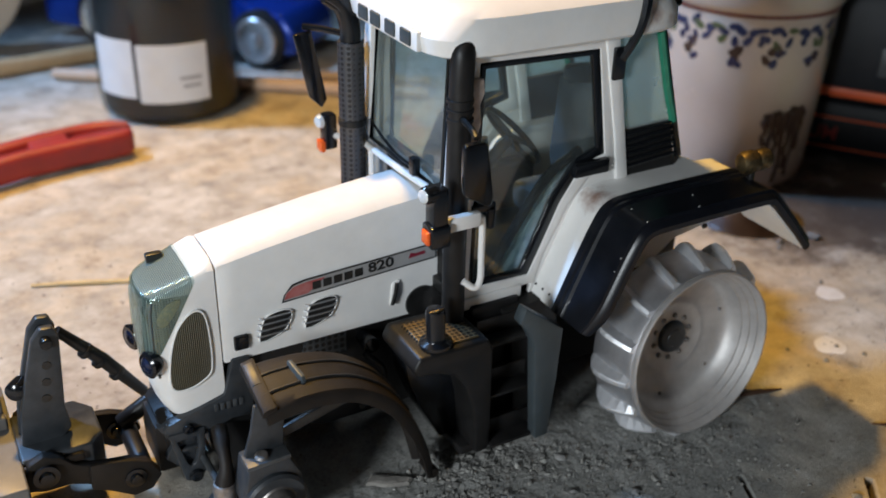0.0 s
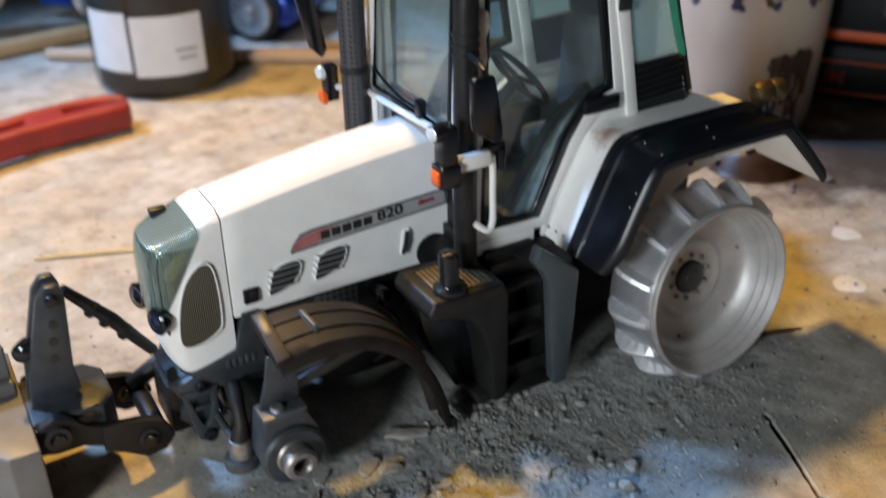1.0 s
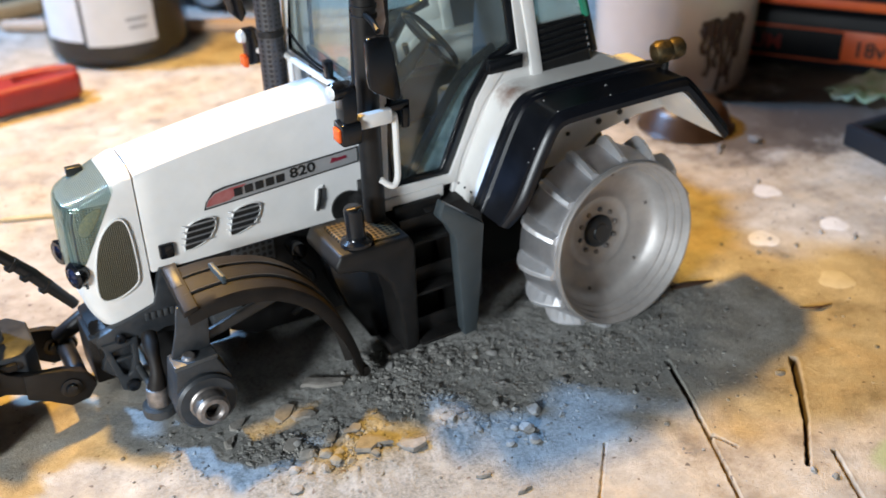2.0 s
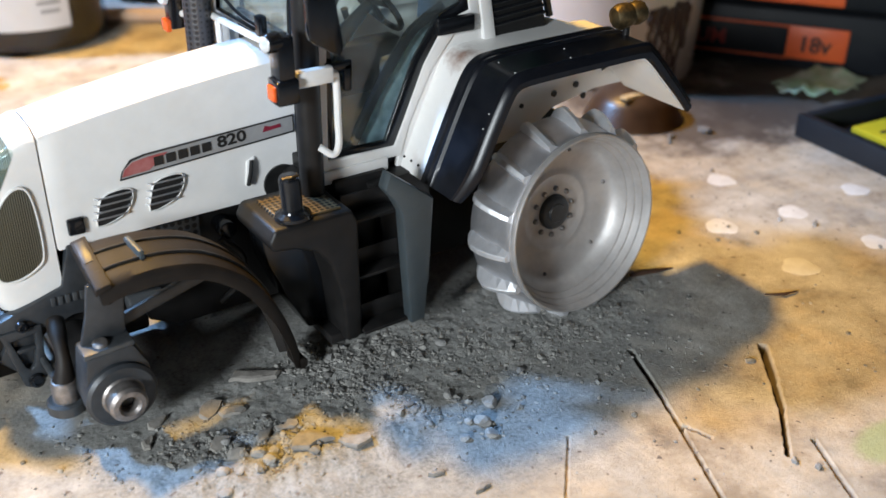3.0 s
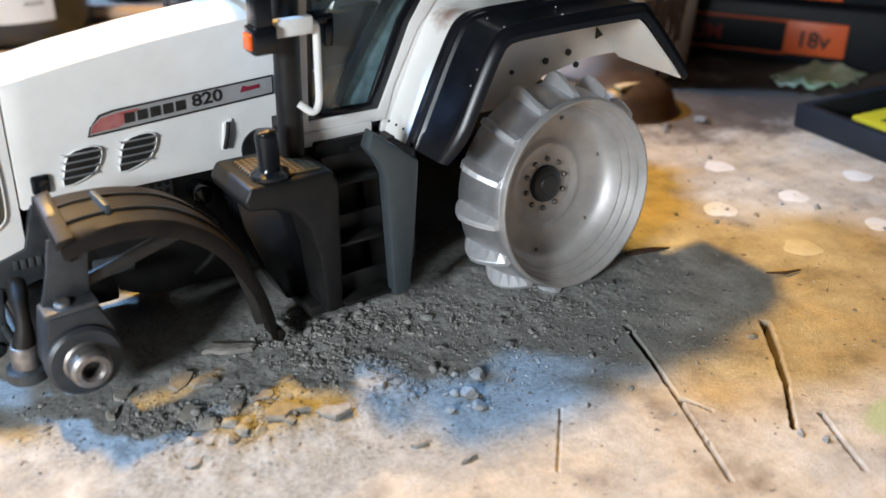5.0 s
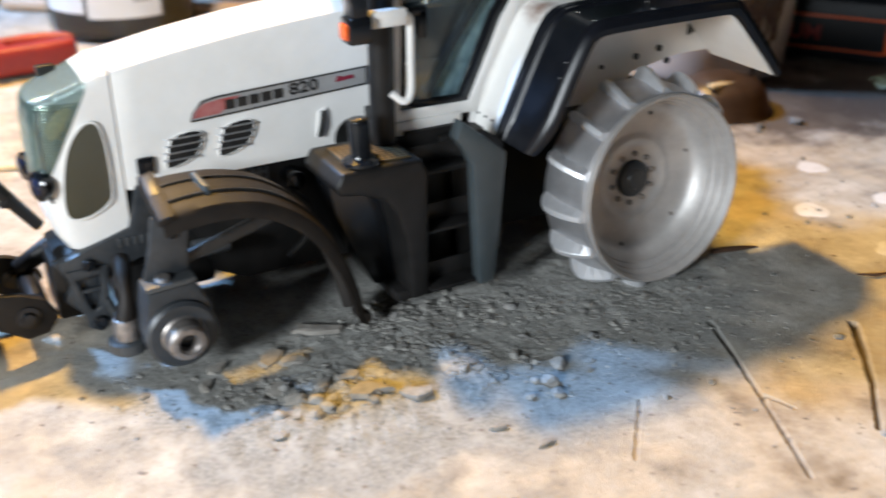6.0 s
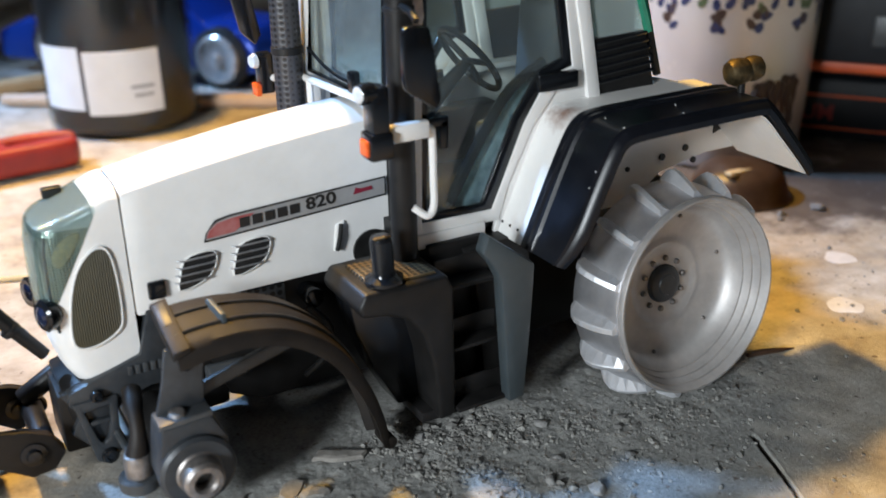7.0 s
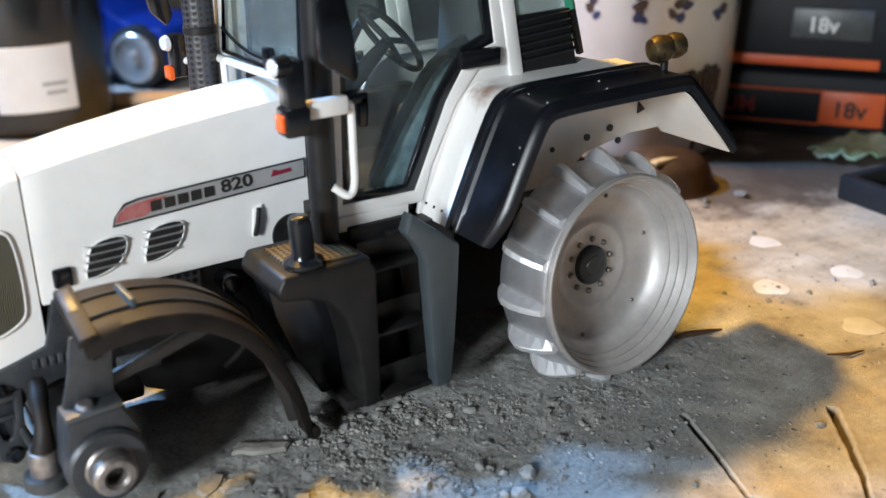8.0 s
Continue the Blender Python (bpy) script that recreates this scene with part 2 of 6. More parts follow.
def soften(bm, width, segments=2, angle=30):
    edges = [e for e in bm.edges if e.is_manifold and e.calc_face_angle(0) > radians(angle)]
    if width > 0 and edges:
        bmesh.ops.bevel(bm, geom=edges, offset=width, segments=segments, affect="EDGES", profile=0.5, clamp_overlap=True)
    return bm


def box(x0, x1, y0, y1, z0, z1, bevel=0.3, bm=None):
    b = bmesh.new()
    bmesh.ops.create_cube(b, size=1)
    for v in b.verts:
        v.co = Vector(((x0 + x1) / 2 + v.co.x * (x1 - x0), (y0 + y1) / 2 + v.co.y * (y1 - y0), (z0 + z1) / 2 + v.co.z * (z1 - z0)))
    soften(b, bevel)
    return join(bm, b)


def join(bm, b):
    """Adds b to bm."""
    if bm is None:
        return b
    tmp = bpy.data.meshes.new("tmp")
    b.to_mesh(tmp)
    b.free()
    bm.from_mesh(tmp)
    bpy.data.meshes.remove(tmp)
    return bm


def prism(poly, y0, y1, bevel=0.3, bm=None, slant=None, segments=2):
    """A polygon in x, z carried from y0 to y1. slant(x, z) shifts y."""
    b = bmesh.new()
    s = slant or (lambda x, z: 0.0)
    a = [b.verts.new((x, y0 + s(x, z), z)) for x, z in poly]
    c = [b.verts.new((x, y1 + s(x, z), z)) for x, z in poly]
    b.faces.new(a)
    b.faces.new(c[::-1])
    n = len(poly)
    for i in range(n):
        b.faces.new((a[i], c[i], c[(i + 1) % n], a[(i + 1) % n]))
    bmesh.ops.recalc_face_normals(b, faces=b.faces)
    soften(b, bevel, segments)
    return join(bm, b)


def ring_prism(outer, inner, y0, y1, bevel=0.2, bm=None, slant=None):
    """A flat frame between two polygons of the same count, from y0 to y1."""
    b = bmesh.new()
    s = slant or (lambda x, z: 0.0)
    n = len(outer)
    lay = [[b.verts.new((x, y + s(x, z), z)) for x, z in p] for y in (y0, y1) for p in (outer, inner)]
    o0, i0, o1, i1 = lay
    for i in range(n):
        j = (i + 1) % n
        b.faces.new((o0[i], o0[j], i0[j], i0[i]))
        b.faces.new((o1[i], i1[i], i1[j], o1[j]))
        b.faces.new((o0[i], o1[i], o1[j], o0[j]))
        b.faces.new((i0[i], i0[j], i1[j], i1[i]))
    bmesh.ops.recalc_face_normals(b, faces=b.faces)
    soften(b, bevel)
    return join(bm, b)


def cyl(p0, p1, r0, r1=None, seg=20, bevel=0.0, bm=None):
    p0, p1 = Vector(p0), Vector(p1)
    r1 = r0 if r1 is None else r1
    b = bmesh.new()
    d = p1 - p0
    m = Matrix.Translation((p0 + p1) / 2) @ d.to_track_quat("Z", "Y").to_matrix().to_4x4()
    bmesh.ops.create_cone(b, cap_ends=True, segments=seg, radius1=r0, radius2=r1, depth=d.length, matrix=m)
    soften(b, bevel, 2, 50)
    return join(bm, b)


def lathe(profile, centre, axis, seg=64, bm=None, closed=False):
    """Turns (radius, height) pairs round an axis."""
    b = bmesh.new()
    q = Vector(axis).normalized().to_track_quat("Z", "Y").to_matrix()
    rings = []
    for r, h in profile:
        rings.append([b.verts.new(Vector(centre) + q @ Vector((r * math.cos(2 * math.pi * i / seg), r * math.sin(2 * math.pi * i / seg), h))) for i in range(seg)])
    pairs = list(zip(rings, rings[1:])) + ([(rings[-1], rings[0])] if closed else [])
    for a, c in pairs:
        for i in range(seg):
            j = (i + 1) % seg
            b.faces.new((a[i], a[j], c[j], c[i]))
    if not closed:
        for ring in (rings[0], rings[-1]):
            if (ring[0].co - ring[seg // 2].co).length > 1e-4:
                b.faces.new(ring)
    bmesh.ops.remove_doubles(b, verts=b.verts, dist=1e-4)
    return join(bm, b)


def tube(points, r, seg=12, bm=None, flat=1.0):
    """A round bar along a bent line."""
    b = bmesh.new()
    pts = [Vector(p) for p in points]
    rs = r if isinstance(r, (list, tuple)) else [r] * len(pts)
    rings, up = [], None
    for i, p in enumerate(pts):
        d = (pts[min(i + 1, len(pts) - 1)] - pts[max(i - 1, 0)]).normalized()
        if up is None:
            up = Vector((0, 0, 1)) if abs(d.z) < 0.9 else Vector((0, 1, 0))
        side = d.cross(up).normalized()
        up = side.cross(d).normalized()
        rings.append([b.verts.new(p + rs[i] * (math.cos(2 * math.pi * k / seg) * side + flat * math.sin(2 * math.pi * k / seg) * up)) for k in range(seg)])
    for a, c in zip(rings, rings[1:]):
        for k in range(seg):
            b.faces.new((a[k], a[(k + 1) % seg], c[(k + 1) % seg], c[k]))
    b.faces.new(rings[0])
    b.faces.new(rings[-1])
    return join(bm, b)


def curve_pts(pts, n=6):
    """Catmull-Rom through the points, n steps a span."""
    p = [Vector(q) for q in pts]
    p = [2 * p[0] - p[1], *p, 2 * p[-1] - p[-2]]
    out = []
    for i in range(1, len(p) - 2):
        for k in range(n):
            t = k / n
            out.append(0.5 * (2 * p[i] + (p[i + 1] - p[i - 1]) * t + (2 * p[i - 1] - 5 * p[i] + 4 * p[i + 1] - p[i + 2]) * t * t + (3 * p[i] - p[i - 1] - 3 * p[i + 1] + p[i + 2]) * t ** 3))
    return out + [p[-2]]


def loft(rings, bm=None, caps=True, closed=True):
    b = bmesh.new()
    vs = [[b.verts.new(p) for p in ring] for ring in rings]
    n = len(rings[0])
    for a, c in zip(vs, vs[1:]):
        for k in range(n if closed else n - 1):
            b.faces.new((a[k], a[(k + 1) % n], c[(k + 1) % n], c[k]))
    if caps and closed:
        b.faces.new(vs[0])
        b.faces.new(vs[-1])
    return join(bm, b)


def lettering(text, size, m, depth=0.06):
    """Built-in letters as a mesh in model units, laid by m."""
    cu = bpy.data.curves.new("letters", "FONT")
    cu.body, cu.size, cu.extrude, cu.resolution_u, cu.offset = text, size, depth, 3, 0.022 * size
    tmp = new("letters", cu)
    me = bpy.data.meshes.new_from_object(tmp.evaluated_get(bpy.context.evaluated_depsgraph_get()))
    b = bmesh.new()
    b.from_mesh(me)
    bpy.data.objects.remove(tmp)
    bpy.data.meshes.remove(me)
    bpy.data.curves.remove(cu)
    b.transform(m)
    return b


def interp(x, table):
    xs, ys = [a for a, _ in table], [c for _, c in table]
    return float(np.interp(x, xs, ys))


def rounded(poly, n=4):
    """A closed smooth outline through the corners."""
    p, out = [Vector((*q, 0)) for q in poly], []
    m = len(p)
    for i in range(m):
        a, b, c, d = p[i - 1], p[i], p[(i + 1) % m], p[(i + 2) % m]
        for k in range(n):
            t = k / n
            v = 0.5 * (2 * b + (c - a) * t + (2 * a - 5 * b + 4 * c - d) * t * t + (3 * b - a - 3 * c + d) * t ** 3)
            out.append((v.x, v.y))
    return out


YC = 40.0


def flip(y):
    return 2 * YC - y


def plan(poly, z0, z1, bevel, bm=None):
    """Upright block over an outline on the board."""
    b = prism([(x, -y) for x, y in poly], z0, z1, bevel, segments=3)
    b.transform(Matrix.Rotation(radians(90), 4, "X"))
    return join(bm, b) if bm is not None else b


# ---- the room and the table ----
def table_material():
    m = bpy.data.materials.new("stained_paper_board")
    nt, p = nodes_of(m)
    co = nt.nodes.new("ShaderNodeTexCoord").outputs["Object"]
    big = noise_node(nt, 1 / (52 * U), 6, 0.68, co)
    mid = noise_node(nt, 1 / (14 * U), 6, 0.68, co)
    fine = noise_node(nt, 1 / (0.9 * U), 6, 0.75, co)
    base = ramp(nt, big.outputs["Fac"], [(0.35, (0.21, 0.145, 0.08)), (0.44, (0.52, 0.43, 0.315)), (0.52, (0.345, 0.31, 0.26)), (0.62, (0.58, 0.545, 0.49))])
    spots = ramp(nt, mid.outputs["Fac"], [(0.33, (0.09, 0.072, 0.053)), (0.44, (0.37, 0.315, 0.255)), (0.54, (0.50, 0.455, 0.39)), (0.66, (0.68, 0.65, 0.60))])
    col = mixed(nt, 0.42, base.outputs["Color"], spots.outputs["Color"])
    # grey dust strewn round the tractor
    sep = nt.nodes.new("ShaderNodeSeparateXYZ")
    nt.links.new(co, sep.inputs[0])

    def blob(cx, cy, rx, ry):
        v = nt.nodes.new("ShaderNodeVectorMath")
        v.operation = "SUBTRACT"
        nt.links.new(co, v.inputs[0])
        v.inputs[1].default_value = (cx * U, cy * U, 0)
        w = nt.nodes.new("ShaderNodeVectorMath")
        w.operation = "MULTIPLY"
        nt.links.new(v.outputs[0], w.inputs[0])
        w.inputs[1].default_value = (1 / (rx * U), 1 / (ry * U), 0)
        length = nt.nodes.new("ShaderNodeVectorMath")
        length.operation = "LENGTH"
        nt.links.new(w.outputs[0], length.inputs[0])
        return length.outputs["Value"]

    least, least_too = nt.nodes.new("ShaderNodeMath"), nt.nodes.new("ShaderNodeMath")
    least.operation = least_too.operation = "MINIMUM"
    # brown blobs by mug and batteries paint shade; green one is a stain
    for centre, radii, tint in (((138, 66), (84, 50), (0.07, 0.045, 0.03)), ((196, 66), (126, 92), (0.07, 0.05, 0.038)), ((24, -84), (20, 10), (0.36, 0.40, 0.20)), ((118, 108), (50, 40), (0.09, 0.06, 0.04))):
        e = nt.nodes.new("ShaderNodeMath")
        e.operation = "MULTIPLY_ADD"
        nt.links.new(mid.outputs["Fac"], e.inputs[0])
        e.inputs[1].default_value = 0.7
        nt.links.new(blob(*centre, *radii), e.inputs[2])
        stain_and_shade = ramp(nt, e.outputs[0], [(0.75, (0.85, 0.85, 0.85)), (1.0, (0.5, 0.5, 0.5))])
        stain_and_shade.color_ramp.elements.new(0.98).color = (0, 0, 0, 1)
        stain_and_shade.color_ramp.elements[-1].color = (0, 0, 0, 1)
        col = mixed(nt, stain_and_shade.outputs["Color"], col, tint)
    nt.links.new(blob(-48, 10, 84, 58), least.inputs[0])
    nt.links.new(blob(-82, -22, 38, 24), least.inputs[1])
    nt.links.new(least.outputs[0], least_too.inputs[0])
    nt.links.new(blob(-42, -32, 30, 15), least_too.inputs[1])
    near = least_too.outputs[0]
    a = nt.nodes.new("ShaderNodeMath")
    a.operation = "MULTIPLY_ADD"
    nt.links.new(mid.outputs["Fac"], a.inputs[0])
    a.inputs[1].default_value = 0.9
    nt.links.new(near, a.inputs[2])
    half = nt.nodes.new("ShaderNodeMath")
    half.operation = "MULTIPLY"
    nt.links.new(a.outputs[0], half.inputs[0])
    half.inputs[1].default_value = 0.5
    dust = ramp(nt, half.outputs[0], [(0.66, (1, 1, 1)), (0.80, (0, 0, 0))])
    greys = ramp(nt, fine.outputs["Fac"], [(0.3, (0.12, 0.12, 0.113)), (0.5, (0.27, 0.27, 0.255)), (0.72, (0.41, 0.41, 0.39))])
    powder = noise_node(nt, 1 / (6.5 * U), 5, 0.65, co)
    pale = ramp(nt, powder.outputs["Fac"], [(0.46, (0, 0, 0)), (0.70, (1, 1, 1))])
    soft = mixed(nt, pale.outputs["Color"], greys.outputs["Color"], (0.39, 0.386, 0.368))
    col = mixed(nt, dust.outputs["Color"], col, soft)
    speck = noise_node(nt, 1 / (2.6 * U), 2, 0.5, co)
    sp = ramp(nt, speck.outputs["Fac"], [(0.68, (0, 0, 0)), (0.72, (1, 1, 1))])
    col = mixed(nt, sp.outputs["Color"], col, (0.16, 0.13, 0.11))
    # scored grooves painted brown by depth, in place of the shade inside them
    groove_shade = nt.nodes.new("ShaderNodeMapRange")
    nt.links.new(sep.outputs["Z"], groove_shade.inputs["Value"])
    groove_shade.inputs["From Min"].default_value, groove_shade.inputs["From Max"].default_value = -0.6 * U, -1.5 * U
    col = mixed(nt, groove_shade.outputs["Result"], col, (0.15, 0.115, 0.08))
    nt.links.new(col, p.inputs["Base Color"])
    p.inputs["Roughness"].default_value = 0.82
    bp = nt.nodes.new("ShaderNodeBump")
    bp.inputs["Strength"].default_value, bp.inputs["Distance"].default_value = 0.6, 0.6 * U
    nt.links.new(fine.outputs["Fac"], bp.inputs["Height"])
    nt.links.new(bp.outputs["Normal"], p.inputs["Normal"])
    return m


# scored lines in the board: ends and half-width
SCORES = [((-0.1, -29.5), (-5.4, -43), 0.7), ((-5.4, -43), (-11, -56), 0.6), ((-11, -56), (-21.0, -78), 0.55), ((-10.6, -55), (-8.2, -62.2), 0.5),
          ((28.4, -45.3), (20, -55.5), 1.15), ((20, -55.5), (13, -63.5), 0.9), ((13, -63.5), (1.4, -74.8), 0.6), ((9.2, -75.5), (2, -90), 0.6),
          ((-33.7, -45.8), (-45.5, -59.0), 0.3)]


def heap(x, y):
    """Height of the dust above the board."""
    d = math.hypot((x + 42) / 72, (y + 2) / 26)
    h = 1.3 * math.exp(-d ** 4) * (0.6 + 0.5 * noise.noise((x / 11, y / 11, 3.1)))
    d2 = math.hypot((x + 84) / 22, (y + 20) / 12)
    h += 1.5 * math.exp(-d2 ** 2) * (0.7 + 0.9 * noise.noise((x / 5, y / 5, 7.7)))
    h = max(h, 0.0)
    rough = min(1.0, 0.15 + h)
    h += rough * (0.34 * noise.noise((x / 3.4, y / 3.4, 0.5)) + 0.20 * noise.noise((x / 1.4, y / 1.4, 5.5)) + 0.12 * noise.noise((x / 0.75, y / 0.75, 2.5)))
    for (ax_, ay_), (bx, by), w in SCORES:
        dx, dy = bx - ax_, by - ay_
        t = ((x - ax_) * dx + (y - ay_) * dy) / (dx * dx + dy * dy)
        if -0.05 < t < 1.05:
            e = abs((x - ax_) * dy - (y - ay_) * dx) / math.hypot(dx, dy) + 0.22 * noise.noise((x / 1.6, y / 1.6, 9))
            if e < w * 2.2:
                h += -4.2 * min(1, (w / 0.6) ** 2.4) * (1 - (e / w) ** 2) if e < w else 0.16 * (1 - (e - w) / (1.2 * w))
    return h


def build_table():
    def lines(lo, hi, step, far_lo, far_hi):
        a = list(np.arange(lo, hi + 0.01, step))
        left, right, s = [], [], step
        x = lo
        while x > far_lo:
            s *= 1.5
            x -= s
            left.append(x)
        s, x = step, hi
        while x < far_hi:
            s *= 1.5
            x += s
            right.append(x)
        return left[::-1] + a + right

    xs, ys = lines(-150, 60, 0.32, -1100, 1300), lines(-100, 42, 0.32, -900, 880)
    verts = []
    for y in ys:
        for x in xs:
            inside = -152 < x < 62 and -102 < y < 44
            verts.append((x * U, y * U, heap(x, y) * U if inside else 0.0))
    nx = len(xs)
    faces = [(j * nx + i, j * nx + i + 1, (j + 1) * nx + i + 1, (j + 1) * nx + i) for j in range(len(ys) - 1) for i in range(nx - 1)]
    me = bpy.data.meshes.new("ground")
    me.from_pydata(verts, [], faces)
    me.polygons.foreach_set("use_smooth", [True] * len(faces))
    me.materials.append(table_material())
    tagged(new("ground", me), "stained cream work board with grey dust and scored lines", "table top", kind="structure")


build_table()
WALLPAINT = mat("dim_wall_paint", (0.10, 0.10, 0.11), (0.14, 0.135, 0.13), 200, 0.8, 0, 0.1, 3)
CEILING = mat("ceiling_paint", (0.6, 0.58, 0.55), (0.55, 0.53, 0.5), 200, 0.85, 0, 0.1, 3)


def build_room():
    x0, x1, y0, y1, z0, z1, t = -1500, 1700, -1500, 1000, -900, 1700, 60
    for name, b in (("wall_north", (x0, x1, y1, y1 + t, z0, z1)), ("wall_south", (x0, x1, y0 - t, y0, z0, z1)),
                    ("wall_west", (x0 - t, x0, y0 - t, y1 + t, z0, z1)), ("wall_east", (x1, x1 + t, y0 - t, y1 + t, z0, z1))):
        tagged(new(name, mesh_from(name, box(*b, 0), WALLPAINT)), "dim plain painted workshop wall", "wall", kind="structure")
    tagged(new("ceiling", mesh_from("ceiling", box(x0, x1, y0, y1, z1, z1 + t, 0), CEILING)), "plain pale ceiling", "ceiling", kind="structure")
    tagged(new("floor", mesh_from("floor", box(x0, x1, y0, y1, z0 - t, z0, 0), WALLPAINT)), "dark plain floor", "floor", kind="structure")


build_room()


# ---- the toy tractor ----
tractor = thing("toy_tractor", -55, YC, 0, "white and black scale model tractor without front wheels, on dusty board", "toy tractor")

CROWN = [(-119, 59.2), (-113, 60.8), (-100, 63.5), (-85, 65.8), (-70, 67.5), (-56, 68.5)]
CREASE = [(-119, 57.6), (-113, 59.3), (-100, 61.5), (-85, 63.6), (-70, 65.2), (-56, 66.2)]
HALF = [(-113, 9.0), (-56, 9.0)]


def hood_section(x, low, shrink=0.0):
    w, c, k = interp(x, HALF) - shrink, interp(x, CREASE) - shrink, interp(x, CROWN) - shrink
    half = [(w, low), (w, c - 1.6), (w - 0.35, c - 0.45), (w - 1.3, c + 0.25), (w * 0.6, c + (k - c) * 0.72), (w * 0.25, k - 0.1)]
    near = [Vector((x, YC - a, z)) for a, z in half]
    far = [Vector((x, YC + a, z)) for a, z in half[::-1]]
    return near + far


def build_hood():
    xs = [-112.6, -112.2, -108, -100, -92, -84, -76, -68, -62, -55.7]
    bm = loft([hood_section(x, 33.4 + (0.5 if x < -112.4 else 0), 0.25 if x < -112.4 else 0) for x in xs])
    hood = part("hood", bm, WHITE, tractor, "white lacquered engine hood")
    # decal band with red point, number and bars for the maker's word
    top = [(-97.2, 46.4), (-96.6, 48.3), (-94.5, 50.0), (-91.5, 50.6), (-56.6, 52.25), (-56.6, 48.65)]
    part("decal", prism(top, 30.55, 30.75, 0), DECAL, hood, "grey decal strip with black letters")
    part("decal_border", ring_prism([(x + (0.3 if x > -60 else -0.35), z + (0.35 if z > 49 else -0.35)) for x, z in top], top, 30.5, 30.7, 0), INK, hood)
    part("decal_point", prism([(-96.9, 46.8), (-96.3, 48.3), (-94.4, 49.7), (-91.0, 50.2), (-86.5, 50.4), (-91, 47.1)], 30.45, 30.6, 0), REDFADE, hood, "faded red tip of the decal")
    for i in range(5):
        x = -89.8 + i * 2.75
        z = 47.7 + 0.055 * (x + 90)
        part("bar", prism([(x, z), (x + 2.1, z + 0.11), (x + 2.1, z + 2.2), (x, z + 2.1)], 30.35, 30.5, 0), INK, hood)
    m = Matrix.Translation((-75.2, 30.45, 48.6)) @ Matrix.Rotation(radians(90), 4, "X") @ Matrix.Rotation(radians(3.2), 4, "Z") @ Matrix.Diagonal((1.2, 0.95, 1, 1))
    part("number", lettering("820", 3.9, m), INK, hood, "black number 820")
    part("script_mark", prism([(-64.2, 49.9), (-59.6, 50.3), (-59.8, 51.1), (-62.2, 50.9), (-63.6, 51.3)], 30.35, 30.5, 0), REDINK, hood, "small dark red script mark")
    # two louvred side vents, a black latch and a lever slot
    for x0, z0 in ((-103.5, 36.9), (-91.9, 37.5)):
        dish = rounded([(x0, z0), (x0 + 0.5, z0 + 3), (x0 + 1.6, z0 + 6.2), (x0 + 4.8, z0 + 7.2), (x0 + 7.7, z0 + 6.9), (x0 + 8.1, z0 + 4.9), (x0 + 6.6, z0 + 2.1), (x0 + 3.5, z0 + 0.5)], 2)
        v = part("side_vent", prism(dish, 30.6, 31.2, 0.1), INK, hood, "black vent with silver slats")
        lip = [(x0 + 3.9 + (a - x0 - 3.9) * 1.05, z0 + 3.7 + (b - z0 - 3.7) * 1.04) for a, b in dish]
        part("vent_rim", ring_prism(lip, dish, 30.35, 31.2, 0.15), WHITE, v)
        for k in range(4):
            z = z0 + 1.7 + k * 1.55
            xa, xb = x0 - 0.8 + 0.3 * k, x0 + 6.7 + 0.55 * k
            part("slat", tube([(xa, 30.7, z), (xa + 0.5, 30.0, z), (xb - 0.5, 30.0, z + 0.1), (xb, 30.7, z + 0.1)], 0.22, 8), SILVER, v)
    part("latch", box(-109.9, -106.3, 30.0, 31.2, 36.3, 40.2, 0.5), GLOSSBLACK, hood, "small black latch")
    slot = [(-69.3, 37.6), (-68.6, 43.6), (-66.6, 44.4), (-67.0, 38.0)]
    part("lever_slot", prism(slot, 30.4, 31.2, 0.2), WHITE, hood)
    part("lever", tube([(-68.9, 30.1, 38.0), (-68.2, 29.8, 41.0), (-67.6, 30.2, 43.9)], 0.5, 8), INK, hood)
    part("rear_cutout", lathe([(0.01, 0.0), (4.6, 0.0), (4.6, 0.5), (0.01, 0.5)], (-60.2, 31.0, 36.2), (0, -1, 0), 28), INK, hood, "black round cut-out")
    # dark side mesh below the hood
    part("side_mesh", prism([(-93, 27.5), (-92, 32.6), (-81, 32.6), (-81, 27.0)], 31.6, 32.4, 0.1), SIDEMESH, hood, "dark perforated side mesh")


def nose_front(z):
    return interp(z, [(20, -125.0), (24, -127.4), (30, -129.0), (40, -129.8), (50, -129.5), (53.4, -128.9), (54.6, -128.0), (55.5, -126.2), (57.0, -121.4), (58.4, -117.4), (60.6, -112.95)])


def nose_outline(z, grow=0.0):
    xf, xr = nose_front(z) - grow, -112.9
    top = max(0.0, (z - 58.6) / 2.0)
    w = (9.1 + grow) * (1 - 0.45 * top * top)
    length = xr - xf
    f = [(xr, w), (xr - 0.35 * length, w - 0.15), (xr - 0.62 * length, w - 0.5), (xr - 0.80 * length, w - 1.1), (xr - 0.91 * length, w - 2.4), (xr - 0.97 * length, w * 0.52), (xf, w * 0.15)]
    f = [(p.x, p.y) for p in curve_pts([(a, b, 0) for a, b in f], 3)]
    return [Vector((x, YC - a, z)) for x, a in f] + [Vector((x, YC + a, z)) for x, a in f[::-1]]


def nose_shell(grow, z0=20.5, z1=60.5, n=40):
    b = bmesh.new()
    rows = [[b.verts.new(p) for p in nose_outline(z0 + (z1 - z0) * i / n, grow)] for i in range(n + 1)]
    for a, c in zip(rows, rows[1:]):
        for k in range(len(a) - 1):
            b.faces.new((a[k], a[k + 1], c[k + 1], c[k]))
    b.faces.new(rows[-1])
    return b


